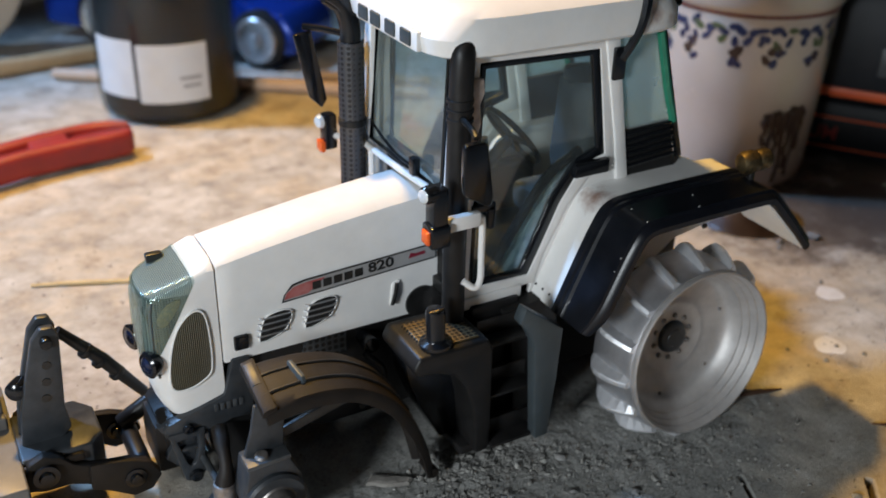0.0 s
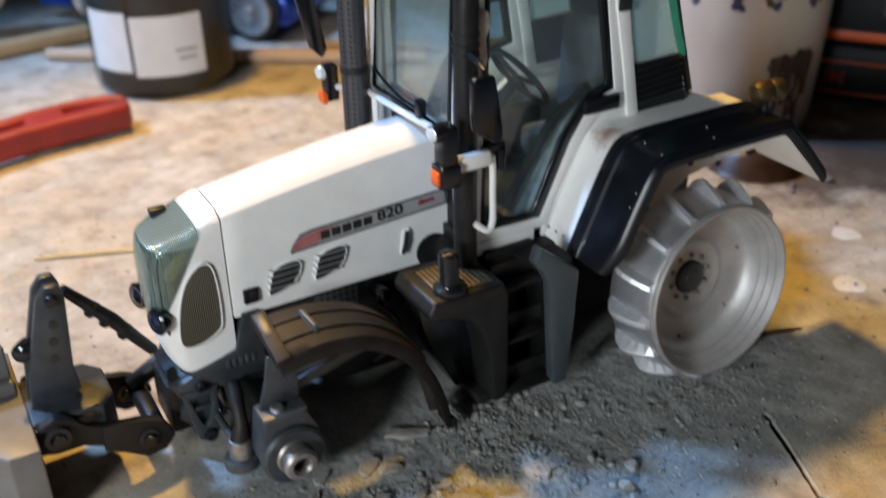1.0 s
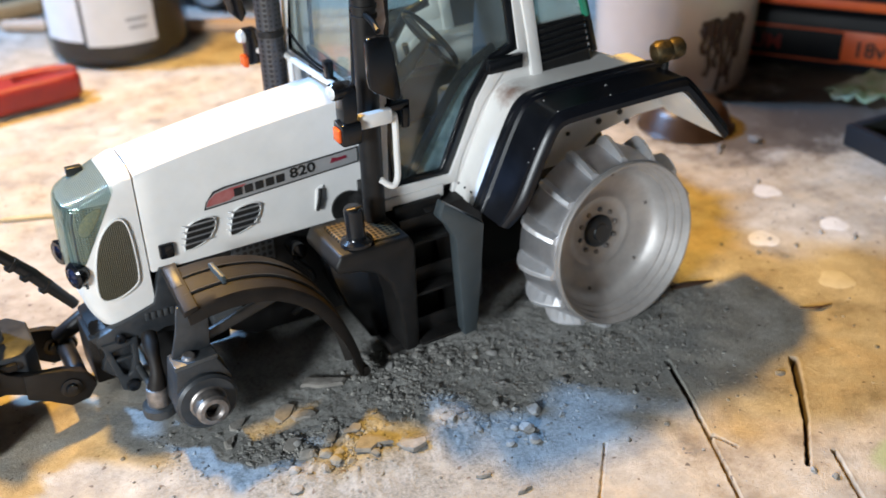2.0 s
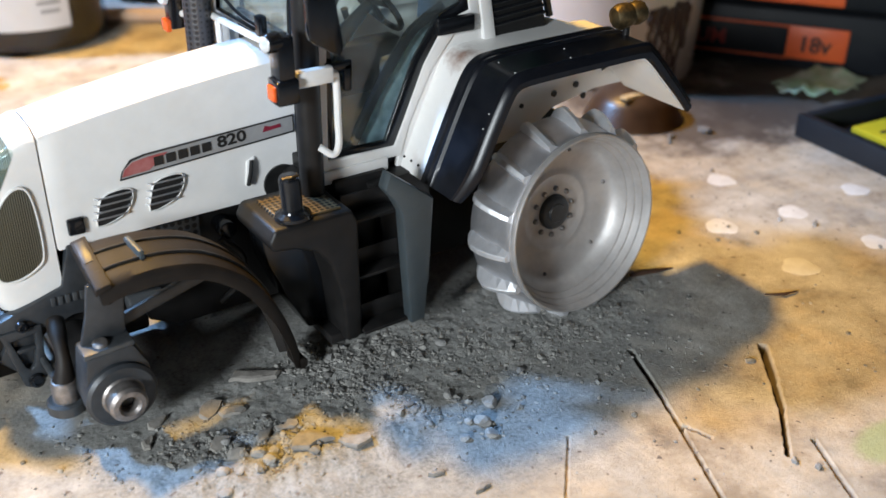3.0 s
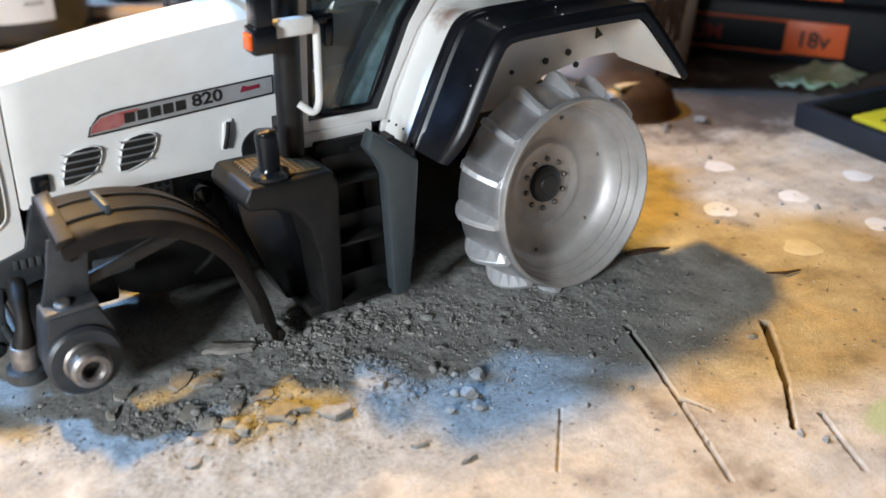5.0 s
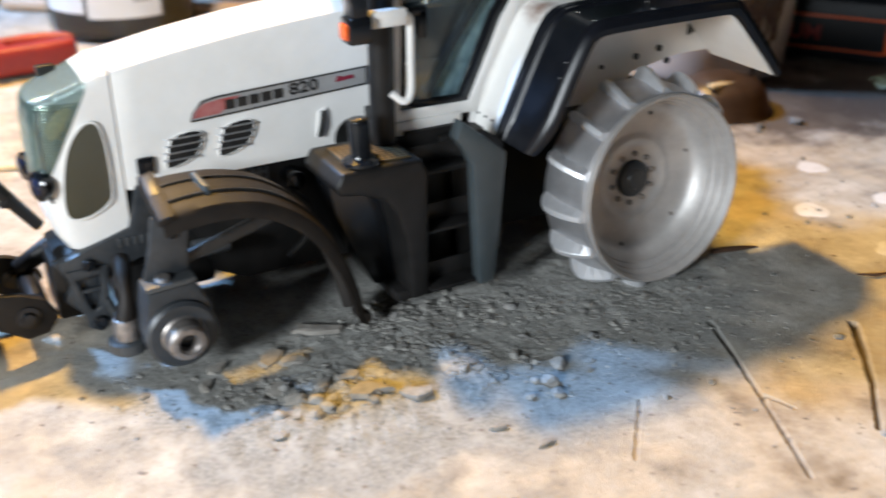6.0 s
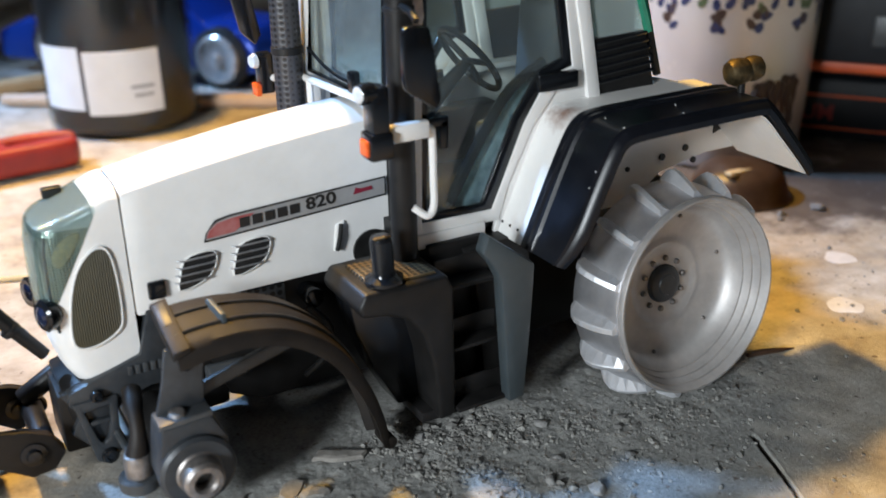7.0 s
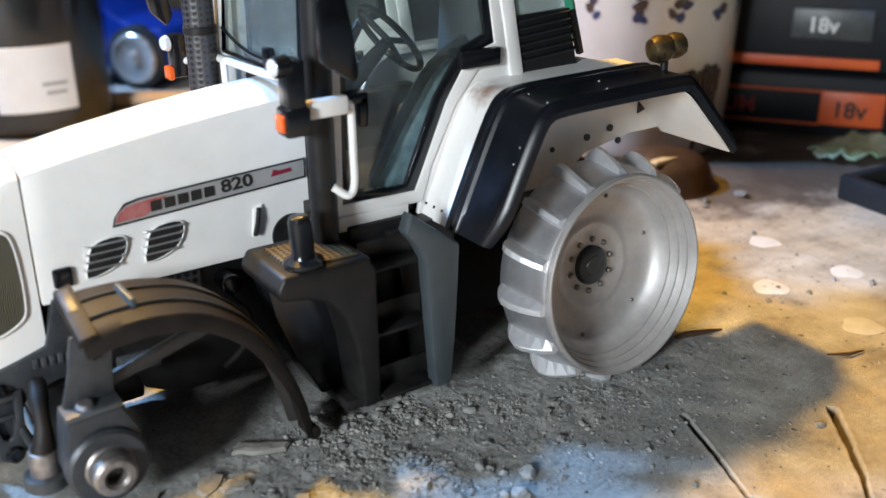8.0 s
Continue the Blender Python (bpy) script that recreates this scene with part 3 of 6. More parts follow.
def cut(b, point, normal):
    """Keeps what lies behind the plane."""
    bmesh.ops.bisect_plane(b, geom=[*b.verts, *b.edges, *b.faces], plane_co=point, plane_no=normal, clear_outer=True)
    return b


def side_y(x, z):
    near = nose_outline(z)
    near = near[: len(near) // 2]
    return interp(x, [(p.x, p.y) for p in near[::-1]])


def build_nose():
    shell = nose_shell(0)
    cut(shell, (-113, 0, 25.5), (0.86, 0, -0.5))
    cut(shell, (-128, 0, 20.6), (0.22, 0, -1))
    nose = part("nose_panel", shell, WHITE, tractor, "white front panel round the headlights")
    glassy = nose_shell(0.45)
    cut(glassy, (-124.2, 0, 44.0), (0.88, 0, -0.47))
    cut(glassy, (-117.4, 0, 50), (1, 0, 0))
    cut(glassy, (-126, 0, 30.5), (0.1, 0, -1))
    lens = part("headlight_cover", glassy, LENS, nose, "clear greenish headlight cover")
    lens.visible_shadow = False
    for name, low, high, m_, label in (("reflector", 31, 54.0, REFLECTOR, "greenish honeycomb reflector"), ("upper_reflector", 54.0, 62, RIBREFLECTOR, "ribbed upper reflector, pale blue-white as if mirroring sky")):
        inner = nose_shell(0.12)
        cut(inner, (-124.2, 0, 44.0), (0.88, 0, -0.47))
        cut(inner, (-117.9, 0, 50), (1, 0, 0))
        cut(inner, (-126, 0, low), (0.1 if low < 40 else 0.0, 0, -1))
        cut(inner, (-126, 0, high), (0, 0, 1))
        part(name, inner, m_, nose, label)
    glow = rounded([(-126.4, 47.4), (-126.0, 50.0), (-123.6, 52.6), (-120.9, 53.2), (-121.9, 50.6), (-124.6, 47.0)], 2)
    part("indicator_lens", prism(glow, 30.65, 31.2, 0.05, slant=lambda x, z: side_y(x, z) - 31), STRAWLENS, nose, "pale yellow indicator lens")
    part("divider", tube([(nose_front(z) + 2.0, side_y(nose_front(z) + 2.0, z) - 0.2, z) for z in np.linspace(33, 53, 8)], 0.3, 6), PANEL, nose)
    # side lens with raised white surround
    win = [(-124.9, 30.4), (-124.4, 38.5), (-122.4, 45.2), (-119.2, 49.0), (-116.6, 48.6), (-115.6, 43.5), (-115.6, 34.4), (-117.0, 31.4), (-121.5, 29.3)]
    win = rounded(win)
    cx, cz = -119.8, 39.5
    slant = lambda x, z: side_y(x, z) - 31
    for near in (True, False):
        ys = (30.5, 31.2) if near else (flip(30.5), flip(31.2))
        sl = slant if near else (lambda x, z: -(side_y(x, z) - 31))
        part("side_lens", prism(win, *ys, 0.15, slant=sl), RIBLENS, nose, "smoked ribbed side lens")
        rim = [(cx + (x - cx) * 1.08, cz + (z - cz) * 1.05) for x, z in win]
        dy = -0.14 if near else 0.14
        part("lens_rim", ring_prism(rim, win, ys[0] + dy, ys[1] + dy, 0.22, slant=sl), WHITE, nose)
    # two small driving lamps low on the front
    for x, y, z in ((-128.4, 33.0, 37.2), (-128.8, 47.6, 36.4)):
        lp = part("driving_lamp", lathe([(0.01, -2.4), (1.6, -2.2), (2.9, -0.6), (3.3, 1.2), (2.8, 1.7), (0.01, 1.7)], (x, y, z), (-1, -0.35, 0.05), 24), GLOSSBLACK, nose, "small black round driving lamp")
        part("lens", lathe([(0.01, 2.3), (1.2, 2.15), (2.2, 1.6), (0.01, 1.5)], (x, y, z), (-1, -0.35, 0.05), 24), LAMPGLASS, lp, "dark blue lens")
    part("badge_slot", box(-124.4, -120.6, 45, 47, 56.2, 58.2, 0.3), INK, nose)


def build_chassis():
    # cast frame under hood and nose, coloured black to imitate the shade there
    prof = [(-129, 20.3), (-114, 25.0), (-110.5, 33.2), (-57, 33.2), (-57, 5.5), (-88, 5.5), (-95, 9), (-99, 20), (-104, 23.5), (-112, 21.5), (-119, 12.5), (-124, 9.5), (-127.5, 11)]
    frame_ = part("engine_frame", prism(prof, 32.5, flip(32.5), 0.4), BLACK, tractor, "cast frame under the hood, blackened for shade")
    part("side_plate", prism([(-128.4, 17.4), (-128.2, 20.4), (-113.4, 25.2), (-110.8, 34.2), (-106.5, 34.2), (-106.5, 17.4), (-112, 17.8), (-116.9, 16.3), (-119.1, 17.1)], 30.0, 32.8, 0.35), FRAMEGREY, frame_, "dark slate side plate")
    hang = part("front_bracket", ring_prism([(-127.8, 18.2), (-119.0, 18.2), (-119.5, 11.6), (-119.8, 5.0), (-122.3, 2.3), (-124.9, 3.9)], [(-125.8, 15.8), (-120.7, 16.3), (-121.1, 12.4), (-121.9, 8.6), (-123.0, 7.8), (-123.9, 8.6)], 29.4, 31.6, 0.4), FRAMEGREY, frame_, "grey triangular cast bracket")
    part("pocket_wall", prism([(-126, 16), (-120.6, 16.4), (-121.8, 8.4), (-124, 8.4)], 30.9, 31.5, 0.1), FRAMEGREY, hang)
    part("cheek", prism([(-129.8, 20.2), (-118.6, 20.2), (-120.6, 9.0), (-125.0, 6.4), (-128.6, 10.5), (-126.6, 14.5)], 31.0, 33.4, 0.4), FRAMEGREY, hang)
    part("cross_rib", box(-125.4, -120.8, 29.7, 31.2, 12.2, 13.2, 0.25), FRAMEGREY, hang)
    for x, z, r in ((-122.3, 4.8, 1.45), (-123.0, 19.0, 1.1)):
        part("bolt", lathe([(0.01, 0.7), (0.5 * r, 0.7), (0.6 * r, 1.0), (1.0 * r, 0.9), (1.25 * r, 0.3), (1.25 * r, 0), (0.01, 0)], (x, 29.4, z), (0, -1, 0), 18), GLOSSBLACK, frame_)
    for k in range(5):
        part("raised_bar", box(-116.2 + k * 1.55, -115.2 + k * 1.55, 29.7, 30.4, 21.3 - 0.02 * k, 23.4 - 0.02 * k, 0.15), GREY, frame_)
    part("drive_cover", cyl((-101.5, 25.5, 19.2), (-93.5, 25.5, 19.2), 2.1, 1.9, 18, 0.4), GREY, frame_, "grey round cover above the axle")
    # black stands in for the dark gap behind the bracket
    part("axle_support", box(-117, -95, 33, flip(33), 6.5, 26, 1.0), BLACK, frame_)
    part("side_pod", cyl((-76, 27, 29.5), (-76, 33, 29.5), 2.3, 2.0, 16, 0.4), GLOSSBLACK, frame_)
    part("hose", tube(curve_pts([(-78, 27, 28), (-74, 25, 23), (-75, 26, 16), (-79, 28, 11)], 4), 0.9, 10), BLACK, frame_)
    part("gearbox", box(-60, 20, 26, flip(26), 6, 40, 1.5), BLACK, tractor, "black gearbox housing")
    part("axle_housing", cyl((0, 8, 24.1), (0, 72, 24.1), 5.2, 5.2, 24, 0.5), BLACK, tractor)
    # steering parts and front axle, the axle painted black as if in shade
    axle = part("front_axle", prism([(-117, 8), (-116, 13), (-112, 15), (-106, 13), (-104, 8), (-110, 5.5)], 9, flip(9), 0.8), BLACK, tractor, "front axle blackened for shade")
    part("tie_rod", tube([(-119.5, 12, 9), (-120.5, 40, 9.5), (-119.5, 68, 9)], 0.9, 10), GREY, axle)
    for side in (1, -1):
        f = (lambda y: y) if side == 1 else flip
        part("knuckle", prism([(-116.4, 22.2), (-107.0, 22.8), (-104.2, 17.0), (-103.9, 9.6), (-106.6, 5.4), (-111, 4.4), (-115.8, 6.2), (-118.0, 11.5)], f(4.6), f(12.5), 0.6), FRAMEGREY, axle, "dark grey cast steering knuckle")
        part("hub_disc", lathe([(0.01, 2.2), (6.6, 2.2), (7.3, 1.6), (7.3, -1.2), (0.01, -1.2)], (-110.9, f(5.2), 12.3), (0, -side, 0), 40), FRAMEGREY, axle, "bare dark hub disc")
        part("hub_boss", lathe([(1.8, -1.0), (1.8, 1.9), (2.3, 2.6), (3.3, 2.5), (3.9, 1.8), (4.0, 0.6), (4.05, -1.0), (4.6, -1.6)], (-110.9, f(1.6), 12.3), (0, -side, 0), 32), STEEL, axle, "worn steel hub boss with hole")
        part("hub_bore", lathe([(0.01, 0.1), (1.9, 0.1), (1.9, 0), (0.01, 0)], (-110.9, f(1.9), 12.3), (0, -side, 0), 20), INK, axle)
        st = part("steering_arm", tube(curve_pts([(-117.6, f(22), 22.5), (-118.4, f(17), 20.5), (-118.9, f(14.2), 17), (-119.6, f(14), 13)], 4), [1.9, 1.9, 1.9, 1.8, 1.6, 1.5, 1.5, 1.5, 1.6, 1.8, 2.0, 2.2, 2.4], 14), MUDBLACK, axle, "dark cast steering arm")
        part("ball_joint", lathe([(0.01, 5.6), (1.6, 5.4), (2.5, 4.7), (2.75, 3.8), (2.75, 0), (0.01, 0)], (-119.7, f(14), 8.6), (0, 0, 1), 28), STEEL, st, "worn steel ball joint")
        part("joint_foot", lathe([(0.01, 2.8), (3.5, 2.8), (4.0, 2.4), (4.1, 0.4), (3.7, 0), (0.01, 0)], (-119.8, f(14), 6.0), (0, 0, 1), 28), GREY, st)
        # bracket that carries the front mudguard
        br = part("guard_bracket", prism([(-116.6, 19.6), (-107.6, 20.4), (-106.8, 30), (-106.0, 36), (-113.2, 36.6), (-114.4, 30), (-116.2, 24)], f(7.6), f(8.8), 0.25), FRAMEGREY, axle, "dark grey folded mudguard bracket")
        part("foot", prism([(-117.0, 22.6), (-116.8, 23.7), (-106.9, 24.2), (-106.8, 23.0)], f(3.9), f(9.0), 0.2), GREY, br)
        part("foot_screw", lathe([(0.01, 0.9), (1.2, 0.85), (1.7, 0.4), (1.7, 0), (0.01, 0)], (-112.8, f(6.2), 23.9), (0, -0.2 * side, 1), 16), STEEL, br, "bright screw head")
        for z, x in ((33.0, -109.7),):
            part("bolt", lathe([(0.01, 1.0), (0.8, 0.95), (1.35, 0.5), (1.35, 0), (0.01, 0)], (x, f(7.6), z), (0, -side, 0.25), 14), GLOSSBLACK, br)
        # near-black tone imitates the shade under the mudguard
        part("brace", prism([(-108, 24), (-107, 27), (-88, 32.5), (-86, 30)], f(9.5), f(10.8), 0.3), INK, br)
        build_mudguard(f, axle)


def build_mudguard(f, axle):
    path = curve_pts([(-112.2, 0, 40.0), (-106, 0, 40.6), (-98, 0, 40.2), (-89.4, 0, 37.5), (-81.0, 0, 30.8), (-75.2, 0, 21.2), (-72.0, 0, 12.0), (-70.6, 0, 4.2)], 5)
    rings = []
    n = len(path)
    for i, p in enumerate(path):
        d = path[min(i + 1, n - 1)] - path[max(i - 1, 0)]
        nx, nz = -d.z / math.hypot(d.x, d.z), d.x / math.hypot(d.x, d.z)
        t = i / (n - 1)
        narrow = 1.0 if t < 0.62 else 1.0 - 0.40 * (t - 0.62) / 0.38
        yn, yf = 3.2, 3.2 + 14.3 * max(narrow, 0.36)
        dip = 1.0
        sec = [(yn - 0.2, -3.2 * narrow), (yn, -0.9), (yn + 0.7, -0.1), (yn + 2.5, 0.1), ((yn + yf) / 2, 0.45), (yf - 1.5, 0.1), (yf - 0.1, -0.8), (yf, -2.2), (yf - 0.6, -2.2), (yf - 1.5, -0.7), ((yn + yf) / 2, -0.35), (yn + 1.4, -0.8), (yn + 0.5, -3.2 * narrow)]
        rings.append([Vector((p.x + nx * h * dip, f(y), p.z + nz * h * dip + 0.27 * (1 - t) * (y - 13))) for y, h in sec])
    g = part("front_mudguard", loft(rings), MUDBLACK, axle, "long curved black front mudguard")
    fe = prism([(-112.9, 38.9), (-112.7, 40.5), (-109.6, 41.15), (-109.5, 40.2)], 3.0, 17.6, 0.2)
    for v in fe.verts:
        v.co.z += 0.26 * (v.co.y - 13)
        v.co.y = f(v.co.y)
    part("front_edge", fe, MUDBLACK, g)
    for y in (7.6, 12.6):
        pts = []
        for i, p in enumerate(path[1:25]):
            k = i + 1
            d = path[min(k + 1, n - 1)] - path[max(k - 1, 0)]
            nx, nz = -d.z / math.hypot(d.x, d.z), d.x / math.hypot(d.x, d.z)
            pts.append((p.x + nx * 0.36, f(y), p.z + nz * 0.36 + 0.27 * (1 - k / (n - 1)) * (y - 13)))
        part("rib", tube(pts, 0.42, 6), INK, g)
    tip = cyl((-70.7, f(3.4), 4.3), (-70.7, f(9.4), 4.3), 1.5, 1.3, 16, 0.5)
    part("guard_tip", tip, MUDBLACK, g)
    fin = prism([(7.0, 38.4), (7.0, 40.2), (7.6, 41.1), (13.0, 42.3), (13.5, 41.8), (12.6, 40.2)], -0.5, 0.5, 0.15)
    pn = box(-112.2, -110.4, 10.4, 16.6, 40.80, 40.90, 0.02)
    for v in fin.verts:
        x, y, z = v.co
        v.co = Vector((-103.0 + y + 0.2 * (13 - x) + 0.15 * (z - 40), f(x), z))
    for v in pn.verts:
        v.co.z += 0.26 * (v.co.y - 13) + 0.2 * (v.co.x + 111.3)
        v.co.y = f(v.co.y)
    for b in (fin, pn):
        bmesh.ops.recalc_face_normals(b, faces=b.faces)
    part("tab", fin, PANEL, g, "small bluish upright fin")
    part("inset", pn, FRAMEGREY, g)


def build_tank():
    body = [(-76.4, 36.4), (-74.8, 39.4), (-56.5, 39.4), (-55.0, 36.2), (-54.7, 7.0), (-56, 5.8), (-59.0, 5.8), (-59.3, 11), (-60.2, 20), (-62.0, 27.0), (-65.2, 31.4), (-70.4, 33.6), (-75.6, 34.4)]
    tank = part("fuel_tank", prism(body, 3.6, 21.5, 0.9, segments=3), BLACK, tractor, "black plastic fuel tank with hollow front")
    # darker black than the tank body, imitating the shade inside the hollow
    part("hollow_wall", prism([(-74.5, 35), (-58, 35), (-58, 6.5), (-64, 6.5), (-69, 16), (-73, 26)], 13, 21, 0.6), GLOSSBLACK, tank)
    part("tank_top_mesh", prism([(-72.6, 39.4), (-72.2, 40.0), (-58.4, 40.0), (-58.0, 39.4)], 5.6, 18.0, 0.15), MESHGRILLE, tank, "brassy perforated top mesh")
    part("filler_neck", lathe([(0.01, 0), (4.0, 0), (3.9, 0.7), (2.6, 1.4), (2.2, 2.2), (2.35, 8.6), (2.1, 9.4), (0.01, 9.6)], (-68.9, 7.2, 39.9), (-0.04, 0, 1), 28), GLOSSBLACK, tank, "black filler neck")
    part("cap_strap", tube([(-71.2, 6.4, 49.3), (-69.4, 5.6, 49.7), (-67.6, 6.4, 49.3)], 0.3, 8), DARKBRASS, tank)
    part("bottom_skirt", box(-62, -41.5, 6, 25, 4.6, 7.2, 0.6), BLACK, tank)


def build_far_side():
    part("far_tank", prism([(-76, 37), (-74, 39.5), (-56, 39.5), (-54.6, 7), (-62.4, 5.8), (-68.6, 20), (-75, 30)], flip(6), flip(27), 1.0), BLACK, tractor, "black tank on the far side")
    part("far_step_box", box(-54.2, -41.0, flip(27), flip(8), 6, 41, 0.4), BLACK, tractor)


def build_steps():
    st = part("step_box", box(-54.6, -41.0, 15, 27, 6, 41, 0.4), BLACK, tractor, "black cab steps beside the tank")
    for z, y in ((34.0, 8.0), (21.2, 5.0), (8.0, 2.2)):
        part("tread", prism([(-55.0, z - 0.9), (-55.0, z), (-42.0, z + 0.2), (-42.0, z - 0.8)], y, 16, 0.25), BLACK, st)
        part("riser", box(-54.6, -41.6, y + 4.5, y + 5.0, z, z + 4.5, 0.1), BLACK, st)
    pl = [(-48.6, 47.3), (-37.4, 38.6), (-38.2, 24), (-39.6, 7.4), (-43.4, 7.0), (-44.4, 20), (-45.6, 36.5), (-47.6, 40.4), (-50.0, 43.4)]
    part("side_panel", prism(pl, 0.4, 4.0, 0.5, slant=lambda x, z: 0.0), PANEL, tractor, "blue-grey side panel below the mudguard")
    part("inner_panel", prism([(-46.5, 39), (-30, 40), (-30, 8), (-42, 7), (-44, 30)], 13.0, 22, 0.4), BLACK, tractor)


def wheel_turn(cy):
    lean, yaw = (radians(5.7), radians(1.4)) if cy < YC else (radians(-2), 0)
    return Matrix.Translation((0.9, cy + 0.2, 23.8)) @ Matrix.Rotation(yaw, 4, "Z") @ Matrix.Rotation(-lean, 4, "X")


def build_rear_wheel(near=True):
    """Rim, tyre, lugs and nuts about y, outer side to -y, then laid at the hub."""
    place = wheel_turn(0.0 if near else 80.0)
    if not near:
        place = place @ Matrix.Rotation(math.pi, 4, "Z")

    def put(b):
        b.transform(place)
        return b

    ax_ = (0, -1, 0)
    rim_prof = [(0.01, -3.1), (7.6, -3.1), (8.8, -2.9), (9.6, -2.4), (10.2, -2.35), (10.9, -2.7), (12.2, -2.8), (15.4, -2.0), (17.0, -1.5), (18.2, -0.4), (18.9, 1.2), (19.4, 2.8), (19.45, 3.1), (19.75, 3.2),
                (20.3, 4.8), (20.35, 5.1), (20.65, 5.2), (21.15, 6.7), (21.2, 7.0), (21.5, 7.1), (22.1, 9.2), (22.5, 9.2), (22.75, 8.5), (22.6, 7.6), (22.2, 7.0), (22.0, -6.5), (0.01, -6.5)]
    rim = part("rear_wheel", put(lathe(rim_prof, (0, 0, 0), ax_, 96)), RIMSILVER, tractor, "silver painted rear wheel with wide dished rim")
    tyre_prof = [(22.2, 7.6), (22.9, 7.7), (23.1, 7.2), (23.3, 5.6), (23.7, 3.4), (24.2, 0.5), (24.3, -3.2), (24.0, -5.6), (23.4, -6.6), (22.0, -6.6), (22.0, 7.4)]
    part("tyre", put(lathe(tyre_prof, (0, 0, 0), ax_, 90, closed=True)), SILVER, rim, "narrow tyre painted silver")
    # one bar lug, shared by all, in a lighter copy of the tyre's paint to look lit
    n = 15
    b = bmesh.new()
    secs = []
    for y, bend, top in ((-7.5, 0.0, 24.2), (-5.6, 0.010, 25.3), (-3.0, 0.026, 26.5), (-0.6, 0.044, 27.3), (1.4, 0.060, 27.5), (3.4, 0.078, 26.7), (5.2, 0.096, 25.2), (6.2, 0.106, 23.9)):
        low = min(23.0, top - 1.6)
        ring = ((bend - 0.040, low), (bend - 0.028, top - 0.2), (bend - 0.022, top), (bend + 0.020, top), (bend + 0.028, top - 0.2), (bend + 0.095, low))
        secs.append([Vector((r * math.sin(a), y, r * math.cos(a))) for a, r in ring])
    loft(secs, b)
    lug_me = mesh_from("lug", b, LITSILVER, angle=15)
    lug_me.polygons.foreach_set("use_smooth", [False] * len(lug_me.polygons))
    for i in range(n):
        ob = new("lug", lug_me)
        ob.parent = rim
        m = Matrix.Translation(-ORIGIN[rim]) @ place @ Matrix.Rotation(2 * math.pi * i / n, 4, "Y")
        m.translation = m.translation * U
        ob.matrix_basis = m
    # hub, nuts and rivets
    part("hub_cap", put(lathe([(0.01, 2.5), (2.3, 2.5), (2.6, 2.1), (3.4, 2.1), (4.2, 1.8), (4.6, 1.2), (4.6, 0), (0.01, 0)], (0, 3.7, 0), ax_, 40)), FRAMEGREY, rim, "dark grey hub cap")
    for i in range(10):
        a = 2 * math.pi * (i + 0.3) / 10
        part("nut", put(lathe([(0.01, 0.9), (0.5, 0.8), (0.72, 0.4), (0.72, -0.6), (0.01, -0.6)], (6.1 * math.cos(a), 3.1, 6.1 * math.sin(a)), ax_, 8)), STEEL, rim)
    for i in range(6):
        a = 2 * math.pi * (i + 0.26) / 6
        part("rivet", put(lathe([(0.01, 0.4), (0.4, 0.3), (0.5, 0), (0.5, -0.6), (0.01, -0.6)], (16.3 * math.cos(a), 1.6, 16.3 * math.sin(a)), ax_, 8)), STEEL, rim)


FENDER = [(-36.0, 0, 39.5), (-32.3, 0, 47.9), (-28.2, 0, 57.0), (-25.0, 0, 63.2), (-22.6, 0, 65.7), (-18.8, 0, 66.8), (-8, 0, 67.1), (6, 0, 67.2), (16.4, 0, 67.1), (20.0, 0, 65.8), (27, 0, 58.6), (35.5, 0, 49.2)]


def fender_strip(sec_of, mat_, name, f, parent, label="", path=None):
    p = curve_pts(path or FENDER, 5)
    n, rings = len(p), []
    for i, q in enumerate(p):
        d = p[min(i + 1, n - 1)] - p[max(i - 1, 0)]
        nx, nz = -d.z / math.hypot(d.x, d.z), d.x / math.hypot(d.x, d.z)
        rings.append([Vector((q.x + nx * h, f(y), q.z + nz * h)) for y, h in sec_of(i / (n - 1))])
    return part(name, loft(rings), mat_, parent, label)


